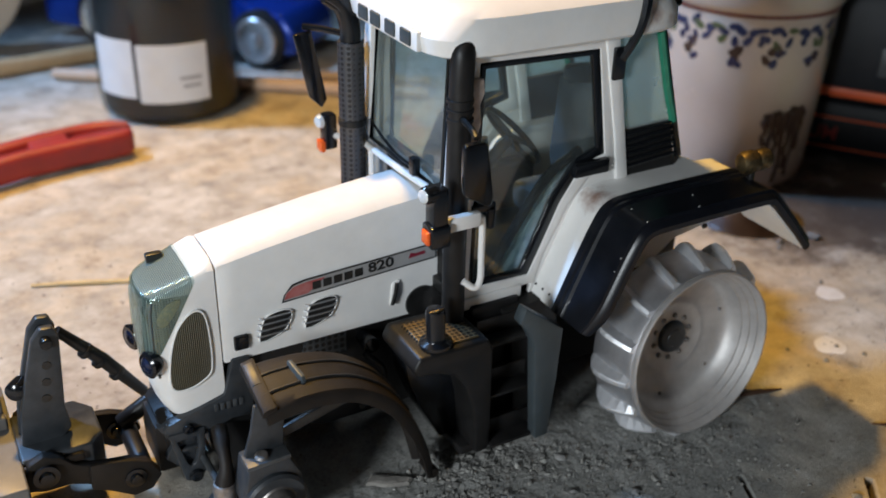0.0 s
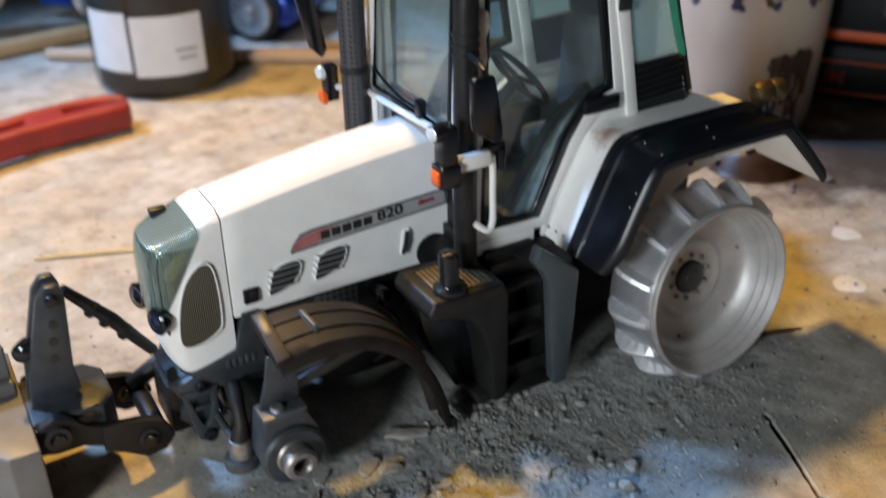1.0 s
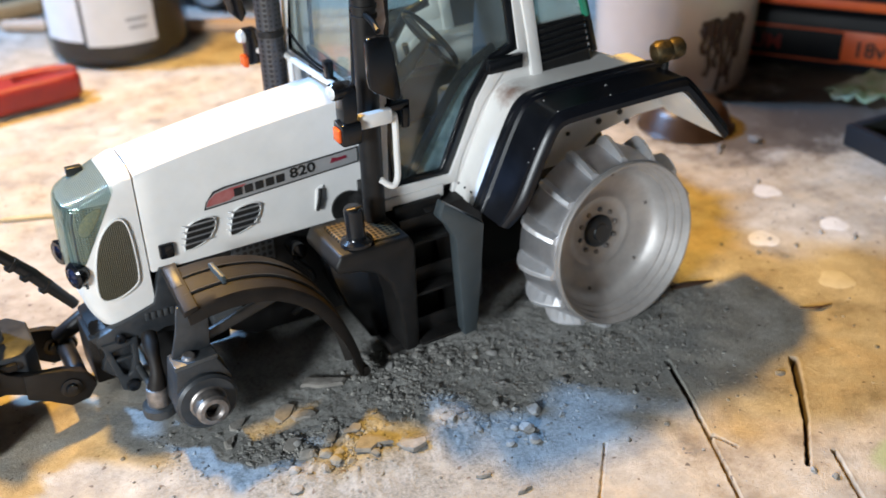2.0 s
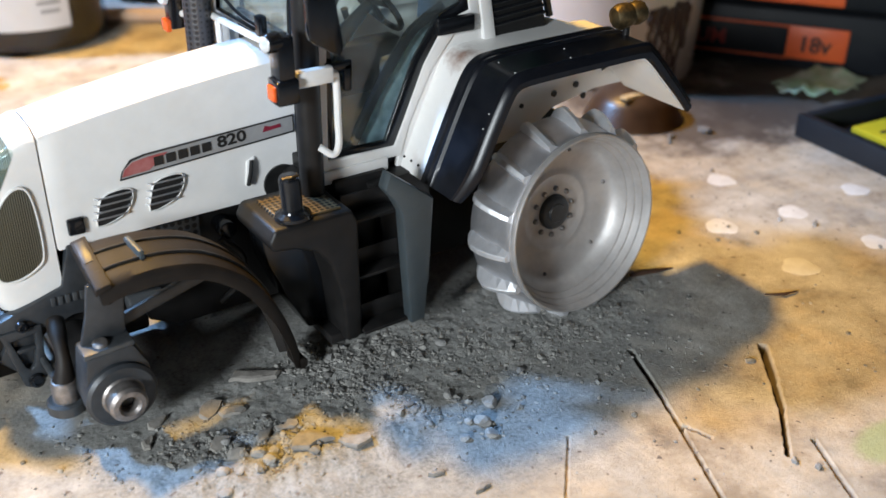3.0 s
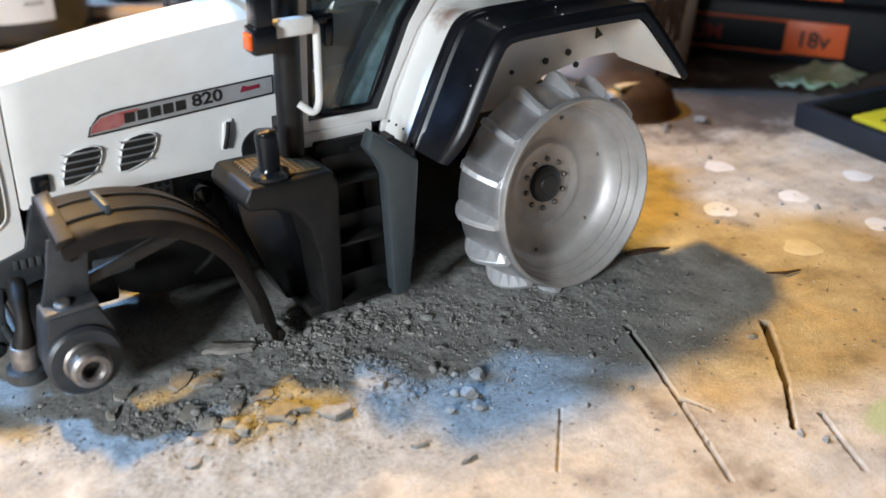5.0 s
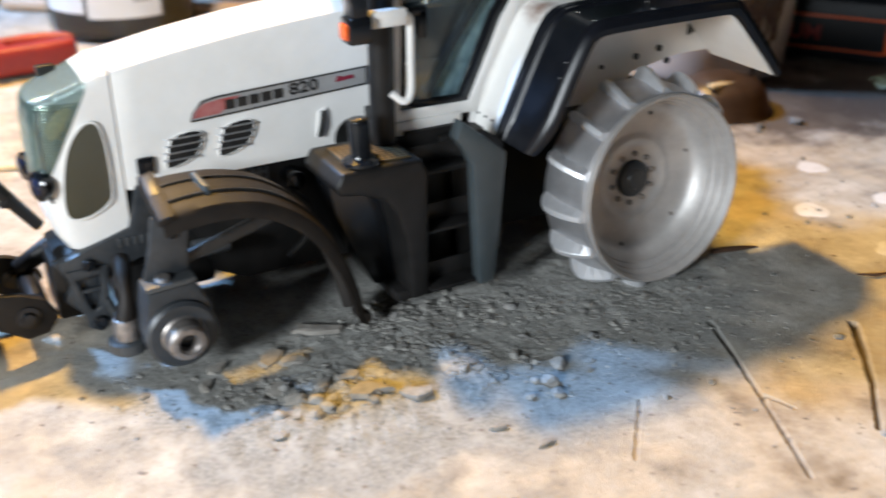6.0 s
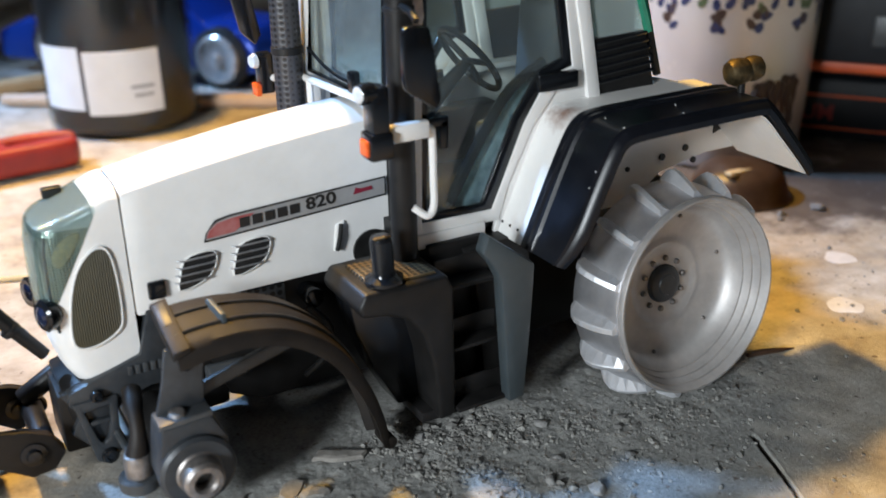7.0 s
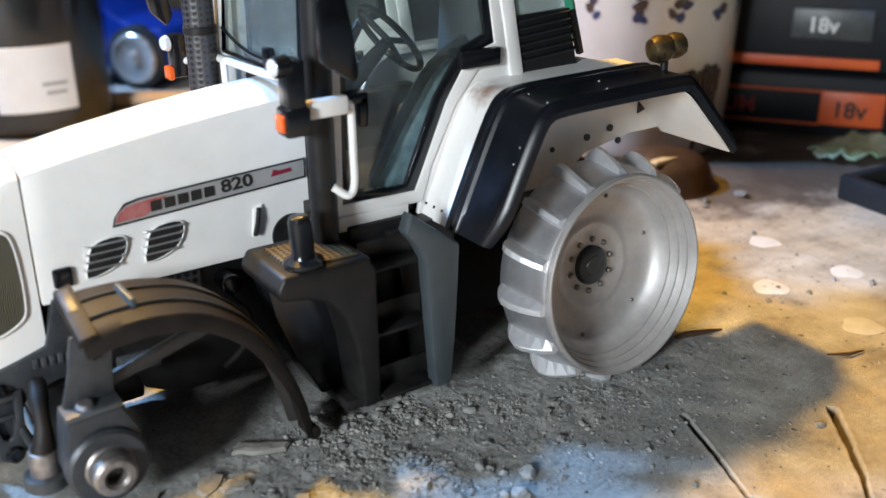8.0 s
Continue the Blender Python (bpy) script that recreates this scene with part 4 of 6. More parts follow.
def build_fender(near):
    f = (lambda y: y) if near else flip
    white = fender_strip(lambda t: [(24 if t < 0.68 else 16.4, -0.3), (8.0, -0.3), (8.0, -1.6), (24 if t < 0.68 else 16.4, -1.6)], SMUDGED, "rear_mudguard", f, tractor, "white rear mudguard with black flare")
    section = [(8.4, -0.6), (7.8, 0.3), (6.9, 0.4), (6.1, 0.2), (5.7, -0.35), (5.1, -0.35), (4.8, 0.35), (4.0, 0.4), (3.4, -0.2), (3.0, -0.25), (-5.2, -0.35), (-5.5, 0.0), (-6.1, 0.0), (-6.4, -0.7),
               (-7.3, -1.2), (-7.8, -1.9), (-7.8, -3.2), (-7.2, -3.4), (-6.8, -2.2), (8.4, -2.0)]
    
    def flare_section(t):
        k = max(0.0, 1 - t / 0.10) ** 2
        return [(y if y > 0 else y * (1 - 0.34 * k), h * (1 - 0.25 * k)) for y, h in section]

    flare = fender_strip(flare_section, FLAREBLACK, "flare", f, white, "black plastic wheel flare with grooves")
    line = curve_pts(FENDER, 5)
    speck = random.Random(5)
    for k in range(7):
        q = line[speck.randrange(8, 44)]
        part("dust_speck", lathe([(0.01, 0.2), (0.16, 0.12), (0.2, 0), (0.01, -0.1)], (q.x, f(speck.choice((-5.8, -5.8, 4.4, 6.6, speck.uniform(-4, 3)))), q.z + 0.05), (0, 0, 1), 6), WHITE, flare)
    web = [(-36.6, 39.6), (-35.8, 43.0), (-33.2, 50.2), (-27.0, 62.2), (-20.4, 70.0), (-12, 70.4), (-12, 65.6), (-22, 64.6), (-24.6, 62.0), (-28.0, 55.6), (-32.0, 46.8), (-35.2, 39.6)]
    part("inner_web", prism(web, f(17.4), f(18.8), 0.2), WHITE, white)
    # inner liner with screw holes
    liner = [(-29, 40), (-23, 55), (-18, 63), (-6, 65.2), (10, 65.4), (17.5, 64.4), (33.5, 48.5), (22, 48.5), (8, 46), (0, 40)]
    part("liner", prism(liner, f(14.8), f(16.2), 0.2), WHITE, white, "white inner liner with holes")
    for x, z, r in ((8.3, 49.8, 0.85), (15.4, 50.9, 0.85), (-2, 48.6, 0.6), (18.2, 47.4, 0.8)):
        part("screw", lathe([(0.01, 0.35), (r, 0.3), (r, -0.2), (0.01, -0.2)], (x, f(14.7), z), (0, -1 if near else 1, 0), 12), INK, white)
    part("liner_slot", prism([(24.0, 53.0), (24.2, 57.0), (26.6, 55.6), (26.4, 53.8)], f(14.4), f(14.9), 0.1), INK, white)
    under = [(13, 0, 64.9), (18.0, 0, 63.2), (24.8, 0, 56.6), (33.4, 0, 47.8)]
    fender_strip(lambda t: [(14.8, -0.4), (-6.6, -0.4), (-6.6, -0.9), (14.8, -0.9)], WHITE, "flare_lining", f, white, "white lining under the flare's tail", under)
    for y in (17.0, 14.0, 11.0):
        part("pin_hole", lathe([(0.01, 0.15), (0.32, 0.15), (0.32, -0.2), (0.01, -0.2)], (-34.7, f(y), 41.9), (-0.9, 0, 0.42), 8), INK, white)
    kn = part("rear_lamp_knob", lathe([(0.01, 4.6), (1.2, 4.5), (2.5, 3.6), (2.9, 2.2), (2.8, 0.9), (2.6, 0.4), (2.8, -0.2), (3.0, -1.2), (3.1, -3.0), (2.5, -4.2), (1.2, -4.7), (0.01, -4.8)], (18.8, f(1.5), 71.6), (0.97, -0.2, 0.12), 10), DARKBRASS, white, "dark brassy round knob")
    part("stem", cyl((18.2, f(1.6), 66.5), (18.2, f(1.5), 72), 0.9, 0.8, 12), BLACK, kn)


def build_cab():
    door_out = [(-57.0, 104.5), (-18.6, 103.8), (-13.6, 70.5), (-20.4, 69.8), (-27.0, 62.0), (-33.2, 50.0), (-35.6, 42.4), (-58.2, 42.6)]
    door_in = [(-53.6, 102.2), (-21.2, 101.3), (-16.8, 74.2), (-23.2, 72.4), (-29.2, 63.4), (-35.0, 50.4), (-37.4, 45.2), (-55.2, 45.6)]
    black_in = [(-52.0, 100.6), (-23.2, 99.9), (-19.2, 76.2), (-25.0, 74.2), (-31.8, 64.6), (-37.6, 51.6), (-39.6, 46.9), (-53.4, 47.1)]
    cab = part("cab_frame", ring_prism(door_out, door_in, 17.0, 19.0, 0.3), WHITE, tractor, "white cab frame with tinted glass all round")
    part("cab_frame_far", ring_prism(door_out, door_in, flip(17.0), flip(19.0), 0.3), WHITE, cab)
    for y0, y1 in ((17.3, 18.7), (flip(17.3), flip(18.7))):
        d = part("door_seal", ring_prism(door_in, black_in, y0, y1, 0.2), GLOSSBLACK, cab, "black door seal")
        g = part("door_glass", prism(black_in, (y0 + y1) / 2 - 0.15, (y0 + y1) / 2 + 0.15, 0), WINDOW, d, "smoky door glass")
        g.visible_shadow = False
    # second black profile inside the door's sloping rear edge
    part("door_rail", tube(curve_pts([(-47.4, 19.8, 46.0), (-43.8, 19.8, 52.5), (-37.6, 19.8, 62.2), (-31.0, 19.8, 70.6), (-22.6, 19.8, 75.4)], 4), 1.25, 8), GLOSSBLACK, cab)
    # sheet behind the glass, added to carry the painted bluish reflection
    part("reflection_sheet", prism([(-46.0, 45.5), (-37.0, 45.5), (-30.5, 64), (-22.6, 74.4), (-30.2, 70.1), (-36.8, 61.4), (-43.0, 51.5)], 20.6, 21.4, 0.1), REFLECTBLUE, cab, "bluish sheet standing in for a reflection in the door's lower corner")
    part("door_hinge", box(-26.5, -16.2, 15.4, 17.2, 69.8, 73.6, 0.5), GLOSSBLACK, cab, "black door hinge")
    part("door_handle", box(-55.0, -48.6, 15.8, 17.0, 66.2, 68.4, 0.4), GLOSSBLACK, cab, "black door handle")
    part("door_lock", box(-50.6, -48.6, 15.8, 17.2, 61.4, 67.6, 0.4), GLOSSBLACK, cab)
    for f in ((lambda y: y), flip):
        part("middle_pillar", prism([(-20.2, 104), (-16.2, 104), (-9.2, 66.5), (-12.6, 66.0), (-14.6, 78)], f(16.4), f(19.6), 0.4), WHITE, cab)
        part("hook_cover", box(-18.0, -14.6, f(15.2) if f(0) == 0 else f(16.5), f(16.5) if f(0) == 0 else f(15.2), 93.5, 101.5, 0.4), GLOSSBLACK, cab)
        qw = [(-15.0, 103.2), (-3.4, 103.2), (1.4, 88), (4.2, 79.0), (-11.2, 78.2)]
        q = part("quarter_glass", prism(qw, f(17.6), f(17.9), 0), QUARTER, cab, "smoky quarter window")
        q.visible_shadow = False
        part("quarter_edge", tube([(-3.4, f(17.4), 103.4), (0.9, f(17.4), 88.5), (4.2, f(17.4), 79.4)], 1.15, 8), GREENGLASS, q, "green glass edge")
        lou = part("louvre_panel", prism([(-11.4, 79.2), (3.2, 79.6), (6.6, 66.4), (-9.4, 66.4)], f(17.2), f(19.2), 0.2), BLACK, cab, "black louvred panel")
        for k in range(6):
            z = 69.6 + 1.75 * k
            part("louvre", tube([(-9.6 - 0.22 * k, f(17.0), z - 0.2), (5.8 - 0.5 * k, f(17.0), z + 0.9)], 0.45, 6), GLOSSBLACK, lou)
        part("pillar_front", prism([(-58.4, 104.5), (-54.4, 104.5), (-54.0, 78), (-55.0, 43.5), (-58.4, 43.5), (-57.4, 78)], f(16.6), f(19.4), 0.4), WHITE, cab)
        part("sill", box(-59.0, -39.6, f(16.2) if f(0) == 0 else f(19.5), f(19.5) if f(0) == 0 else f(16.2), 40.0, 43.2, 0.4), WHITE, cab)
        part("rear_pillar", prism([(-3.6, 104), (-1.6, 104), (8.8, 69), (7.4, 68.6)], f(17.4), f(18.8), 0.2), BLACK, cab)
    # windscreen between the front pillars
    ws = [Vector((-58.4, y, z)) for y, z in ((20.5, 70.5), (59.5, 70.5), (58.5, 103.8), (21.5, 103.8))]
    b = bmesh.new()
    lo = [b.verts.new(v + Vector((-2.0 if v.z < 80 else 0, 0, 0))) for v in ws]
    hi = [b.verts.new(v + Vector((-1.7 if v.z < 80 else 0.3, 0, 0))) for v in ws]
    b.faces.new(lo), b.faces.new(hi[::-1])
    for i in range(4):
        b.faces.new((lo[i], hi[i], hi[(i + 1) % 4], lo[(i + 1) % 4]))
    w = part("windscreen", b, SCREEN, cab, "large smoky windscreen")
    w.visible_shadow = False
    part("windscreen_seal", tube([(-60.6, 21, 71), (-58.8, 22, 103.4), (-58.8, 58, 103.4), (-60.6, 59, 71), (-60.6, 21, 71)], 0.6, 6), GLOSSBLACK, w)
    part("far_front_pillar", prism([(-61.6, 70), (-60.0, 104.5), (-57.4, 104.5), (-58.2, 43), (-60.8, 43)], 59.3, 63.0, 0.4), WHITE, cab)
    part("near_front_pillar", prism([(-60.9, 70), (-59.6, 104.5), (-57.4, 104.5), (-58.2, 43), (-60.4, 43)], 17.2, 20.0, 0.4), WHITE, cab)
    part("cowl", tube([(-62.0, 61.5, 69.3), (-62.5, 54, 69.9), (-62.5, 38, 70.5), (-62.5, 24, 71.4), (-61.2, 18.5, 71.8)], 0.85, 10), WHITE, cab, "white cowl bar below the windscreen")
    part("firewall", box(-55.6, -54.4, 21, 60, 38, 70.5, 0.2), BLACK, cab)
    part("cowl_post", tube([(-62.4, 55, 60), (-62.5, 55, 69.6)], 0.9, 8), WHITE, cab)
    part("cab_floor", box(-57, 6, 19.4, 60.6, 40, 43, 0.2), INK, cab)
    part("rear_wall", box(4, 7, 19.4, 60.6, 42, 70, 0.3), BLACK, cab)
    rw = part("rear_window", prism([(-1.8, 103), (-1.4, 103), (6.4, 70), (6.0, 70)], 20, 60, 0), WINDOW, cab)
    rw.visible_shadow = False
    wp = part("wiper", tube(curve_pts([(-61.6, 56.5, 76.6), (-62.2, 48, 74.8), (-62.4, 40, 73.6), (-62.0, 32.5, 73.2)], 4), 0.42, 6), GLOSSBLACK, cab, "black wiper")
    part("wiper_motor", box(-63.2, -61.0, 30.5, 33.0, 71.6, 76.2, 0.5), GLOSSBLACK, wp)
    # seat, wheel and console
    seat = part("seat", box(-23, -7, 31, 49, 48, 56, 2.2), SEATCLOTH, cab, "grey driver seat")
    part("backrest", prism([(-10, 54), (-12, 62), (-10.5, 84), (-6, 86), (-3.5, 84), (-4, 56)], 32, 48, 1.8, segments=3), SEATCLOTH, seat)
    part("seat_base", box(-20, -9, 35, 45, 43, 49, 0.8), BLACK, seat)
    col = part("steering_column", tube([(-50, 40, 44), (-42, 40, 62), (-30, 40, 72.2)], [3.2, 2.6, 1.3], 12), BLACK, cab)
    part("steering_wheel", lathe([(9.2 + 0.8 * math.cos(a * math.pi / 4), 0.8 * math.sin(a * math.pi / 4)) for a in range(8)], (-29.0, 40, 73), (0.80, 0, 0.60), 40, closed=True), BLACK, col, "black steering wheel")
    for a in (0.4, 2.5, 4.6):
        part("spoke", tube([(-29.4, 40, 72.7), (-29.0 + 9 * 0.60 * math.cos(a), 40 + 9 * math.sin(a), 73 - 9 * 0.80 * math.cos(a))], 0.75, 6), BLACK, col)
    cn = part("dash", prism([(-57, 44), (-57, 66), (-54.0, 68), (-51.5, 64), (-52, 44)], 32, 48, 0.8), BLACK, cab)
    part("side_console", box(-34, -14, 21.5, 29, 44, 55, 1.2), BLACK, cab, "black side console")
    part("far_console", box(-44, -12, 53, 60, 44, 58, 1.5), BLACK, cab)
    for x, z in ((-34, 70), (-30, 68), (-37.5, 67)):
        part("control_lever", tube([(x + 2, 53, 61), (x, 52.5, z)], [0.5, 1.0], 8), BLACK, cn)
    part("inside_mirror", prism([(-27.6, 96.4), (-26.6, 97.2), (-19.8, 96.6), (-19.0, 95.4), (-19.2, 92.2), (-20.4, 91.8), (-26.8, 92.9), (-27.6, 93.8)], 20, 22.4, 0.5), GLOSSBLACK, cab)
    # roof
    rb = bmesh.new()
    rows = []
    for z, gx0, gx1, gy in ((104.2, -64.0, 2.6, 26.2), (105.0, -66.0, 3.4, 27.0), (108.6, -66.6, 3.2, 27.0), (112.6, -63.5, 1.0, 25.4), (114.8, -58, -4, 21.8), (115.8, -46, -14, 14)):
        ring = []
        for k in range(40):
            a = 2 * math.pi * (k + 0.5) / 40
            cx, cw = (gx0 + gx1) / 2, (gx1 - gx0) / 2
            e = 0.32
            ring.append(Vector((cx + cw * math.copysign(abs(math.cos(a)) ** e, math.cos(a)), YC + gy * math.copysign(abs(math.sin(a)) ** e, math.sin(a)), z)))
        rows.append(ring)
    loft(rows, rb)
    roof = part("roof", rb, SMUDGED, cab, "white rounded cab roof")
    for y in (48.8, 42.2, 34.6, 27.0):
        part("roof_lamp", box(-67.4, -66.0, y - 2.4, y + 2.4, 105.6, 108.9, 0.35), PANEL, roof, "grey roof lamp")
    part("lamp_bar", box(-66.9, -65.6, 22, 53, 105.0, 109.4, 0.3), WHITE, roof)
    part("roof_rail", box(-52, -8, 22, 23, 114.0, 115.2, 0.3), WHITE, roof)
    part("rear_hook", tube(curve_pts([(-16.4, 14.8, 99), (-14.6, 13.4, 103.5), (-13.0, 12.6, 109), (-11.8, 13.4, 116)], 4), 1.1, 8), GLOSSBLACK, roof, "black curved roof bracket")
    part("roof_horn", cyl((2.6, 22, 108), (5.6, 22, 108.4), 1.4, 1.0, 12, 0.3), GLOSSBLACK, roof)


def build_stacks():
    px_, py = -60.0, 15.2
    s = part("intake_pipe", tube(curve_pts([(px_, py, 38), (px_, py, 60), (px_ + 0.3, py, 85), (px_ + 0.6, py, 103), (px_ + 1.4, py + 0.8, 106.6), (px_ + 3.6, py + 2.6, 108.4)], 5), 2.75, 20), BLACK, tractor, "black upright intake pipe")
    for z in (91.0, 93.2, 95.4):
        part("clamp", lathe([(2.75, -0.5), (3.05, -0.4), (3.05, 0.4), (2.75, 0.5)], (px_ + 0.4, py, z), (0, 0, 1), 24, closed=True), BLACK, s)
    part("pipe_bracket", prism([(-57.6, 84.0), (-57.8, 97.6), (-56.6, 99.6), (-53.9, 99.4), (-53.6, 96.0), (-54.6, 93.6), (-54.2, 89.0), (-55.6, 84.4)], 14.8, 16.4, 0.35), BAREPLATE, s, "worn pinkish bare bracket beside the pipe")
    fx, fy = -65.2, 60.5
    e = part("exhaust_pipe", tube(curve_pts([(fx, fy, 40), (fx, fy, 60), (fx, fy, 80), (fx, fy, 97)], 4), 3.4, 24), STACKMESH, tractor, "black exhaust stack in a perforated shield")
    part("exhaust_tip", tube(curve_pts([(fx, fy, 96), (fx, fy, 101), (fx - 1.6, fy + 0.6, 106), (fx - 5.2, fy + 1.4, 109)], 5), 2.7, 20), GLOSSBLACK, e, "bent black exhaust tip")
    part("band", lathe([(3.4, -0.9), (3.7, -0.8), (3.7, 0.8), (3.4, 0.9)], (fx, fy, 76), (0, 0, 1), 28, closed=True), BLACK, e)


def build_mirrors():
    # near side: lamp cluster, white grab rail and mirror on one arm
    arm = part("grab_rail", tube(curve_pts([(-66.0, 10.6, 68.6), (-60.5, 10.4, 68.4), (-56.4, 10.6, 68.2), (-55.2, 11.2, 66.6), (-55.2, 11.0, 58), (-55.6, 10.4, 52), (-57.2, 10.2, 50.2), (-59.6, 11.6, 52.0)], 5), 0.8, 10), WHITE, tractor, "white bent grab rail")
    part("rail_sleeve", box(-65.0, -56.4, 9.3, 11.6, 66.5, 70.2, 0.7), WHITE, arm)
    cl = part("lamp_holder", box(-69.4, -65.6, 8.2, 12.8, 65.6, 78.4, 0.7), GLOSSBLACK, arm, "black lamp cluster with amber lens")
    part("cluster_foot", box(-70.2, -65.2, 7.6, 12.6, 64.2, 69.6, 0.6), GLOSSBLACK, cl)
    part("amber_lens", box(-70.9, -70.0, 8.4, 11.6, 65.2, 68.4, 0.35), AMBER, cl, "amber indicator lens")
    part("round_lamp", lathe([(0.01, 1.4), (1.6, 1.4), (2.0, 0.9), (2.1, -1.6), (0.01, -1.6)], (-70.2, 9.8, 77.2), (-1, -0.25, 0), 20), GLOSSBLACK, cl)
    part("round_lens", lathe([(0.01, 0.4), (1.2, 0.3), (1.6, 0), (0.01, 0)], (-71.6, 9.45, 77.2), (-1, -0.25, 0), 20), CLEAR, cl)
    mir = [(-64.4, 78.2), (-64.9, 84), (-64.9, 88.4), (-64.0, 89.8), (-59.4, 89.3), (-58.4, 87.8), (-57.0, 80.5), (-56.3, 75.4), (-57.4, 73.6), (-61.6, 76.2)]
    part("mirror_shell", prism(rounded(mir, 2), 4.2, 6.0, 0.8, slant=lambda x, z: 0.2 * (x + 61)), GLOSSBLACK, arm, "black mirror blade")
    part("mirror_stalk", tube([(-60.4, 13, 92), (-60.8, 8, 91.4), (-61.2, 5.2, 90.4)], 0.7, 8), BLACK, arm)
    # far side: the same set
    far = part("far_mirror_arm", tube([(-62, 62, 97), (-68, 72, 97.4), (-71, 77, 97)], 0.9, 8), GLOSSBLACK, tractor, "black far mirror arm")
    part("far_mirror", prism([(-74.4, 95.5), (-69.4, 96), (-65.6, 77.0), (-67.2, 74.6), (-70.6, 78)], 75.5, 77, 0.5), GLOSSBLACK, far)
    part("far_lamp_holder", box(-67.2, -63.4, 74.5, 78.5, 62.6, 72.6, 0.7), GLOSSBLACK, far, "black lamp cluster with amber lens")
    part("far_amber_lens", box(-68.6, -67.2, 74.0, 77.6, 62.4, 65.4, 0.35), AMBER, far, "amber indicator lens")
    part("far_round_lens", lathe([(0.01, 1.2), (1.5, 1.0), (1.9, 0), (0.01, -0.6)], (-67.8, 76, 70.8), (-1, -0.25, 0), 18), CLEAR, far)
    part("far_rail", tube([(-64.6, 76, 66.5), (-62, 71, 66.5), (-59, 62.6, 66.5)], 0.9, 8), WHITE, far)


def build_linkage():
    low = part("front_linkage", box(-130, -119, 33, 47, 5.5, 19, 0.8), MUDBLACK, tractor, "black front linkage with top link")
    for y0, y1 in ((28.8, 31.4), (48.6, 51.2)):
        part("lower_arm", prism([(-159.8, 17.2), (-158.6, 21.6), (-155.2, 23.2), (-151.8, 21.8), (-149.2, 18.9), (-145.6, 17.0), (-141.0, 16.0), (-137.0, 15.4), (-133.0, 13.6), (-130.4, 9.4), (-132.4, 6.8), (-137.0, 6.2), (-141.0, 9.4), (-146.0, 11.6), (-150.4, 13.6), (-156.0, 13.6), (-159.4, 14.8)], y0, y1, 0.5), MUDBLACK, low)
        part("clevis", prism([(-146.4, 11.0), (-146.0, 17.6), (-141.6, 17.0), (-137.0, 16.0), (-132.6, 13.8), (-130.6, 9.4), (-133.0, 6.2), (-137.4, 5.6), (-142.4, 9.0)], y0 - 0.9, y0 + 0.2, 0.3), MUDBLACK, low)
        for x, z, r in ((-155.3, 18.5, 2.9), (-136.6, 10.9, 2.5)):
            part("pin", lathe([(0.01, 1.6), (r * 0.5, 1.5), (r * 0.6, 0.6), (r, 0.5), (r, 0), (0.01, 0)], (x, y0 - 0.9, z), (0, -1, 0), 18), GLOSSBLACK, low)
    part("lift_ram", cyl((-126, 46, 19), (-135.5, 47, 13.0), 2.2, 2.2, 16, 0.4), BLACK, low)
    part("cross_shaft", cyl((-134, 30, 10.6), (-134, 50, 10.6), 2.2, 2.2, 18, 0.4), BLACK, low)
    part("top_link", tube([(-130, 40, 25.5), (-138, 40, 37.0), (-146.6, 40, 47.4)], [1.3, 1.7, 1.2], 12), BLACK, low)
    for t in (0.3, 0.5, 0.66):
        p = Vector((-130, 40, 25.5)).lerp(Vector((-146.6, 40, 47.4)), t)
        part("collar", cyl(p, p + Vector((-0.8, 0, 1.05)), 2.0, 2.0, 12, 0.2), BLACK, low)


tractor_parts = (build_hood, build_nose, build_chassis, build_tank, build_far_side, build_steps, build_cab, build_stacks, build_mirrors, build_linkage)
for build in tractor_parts:
    build()
build_rear_wheel(True)
build_rear_wheel(False)
build_fender(True)
build_fender(False)


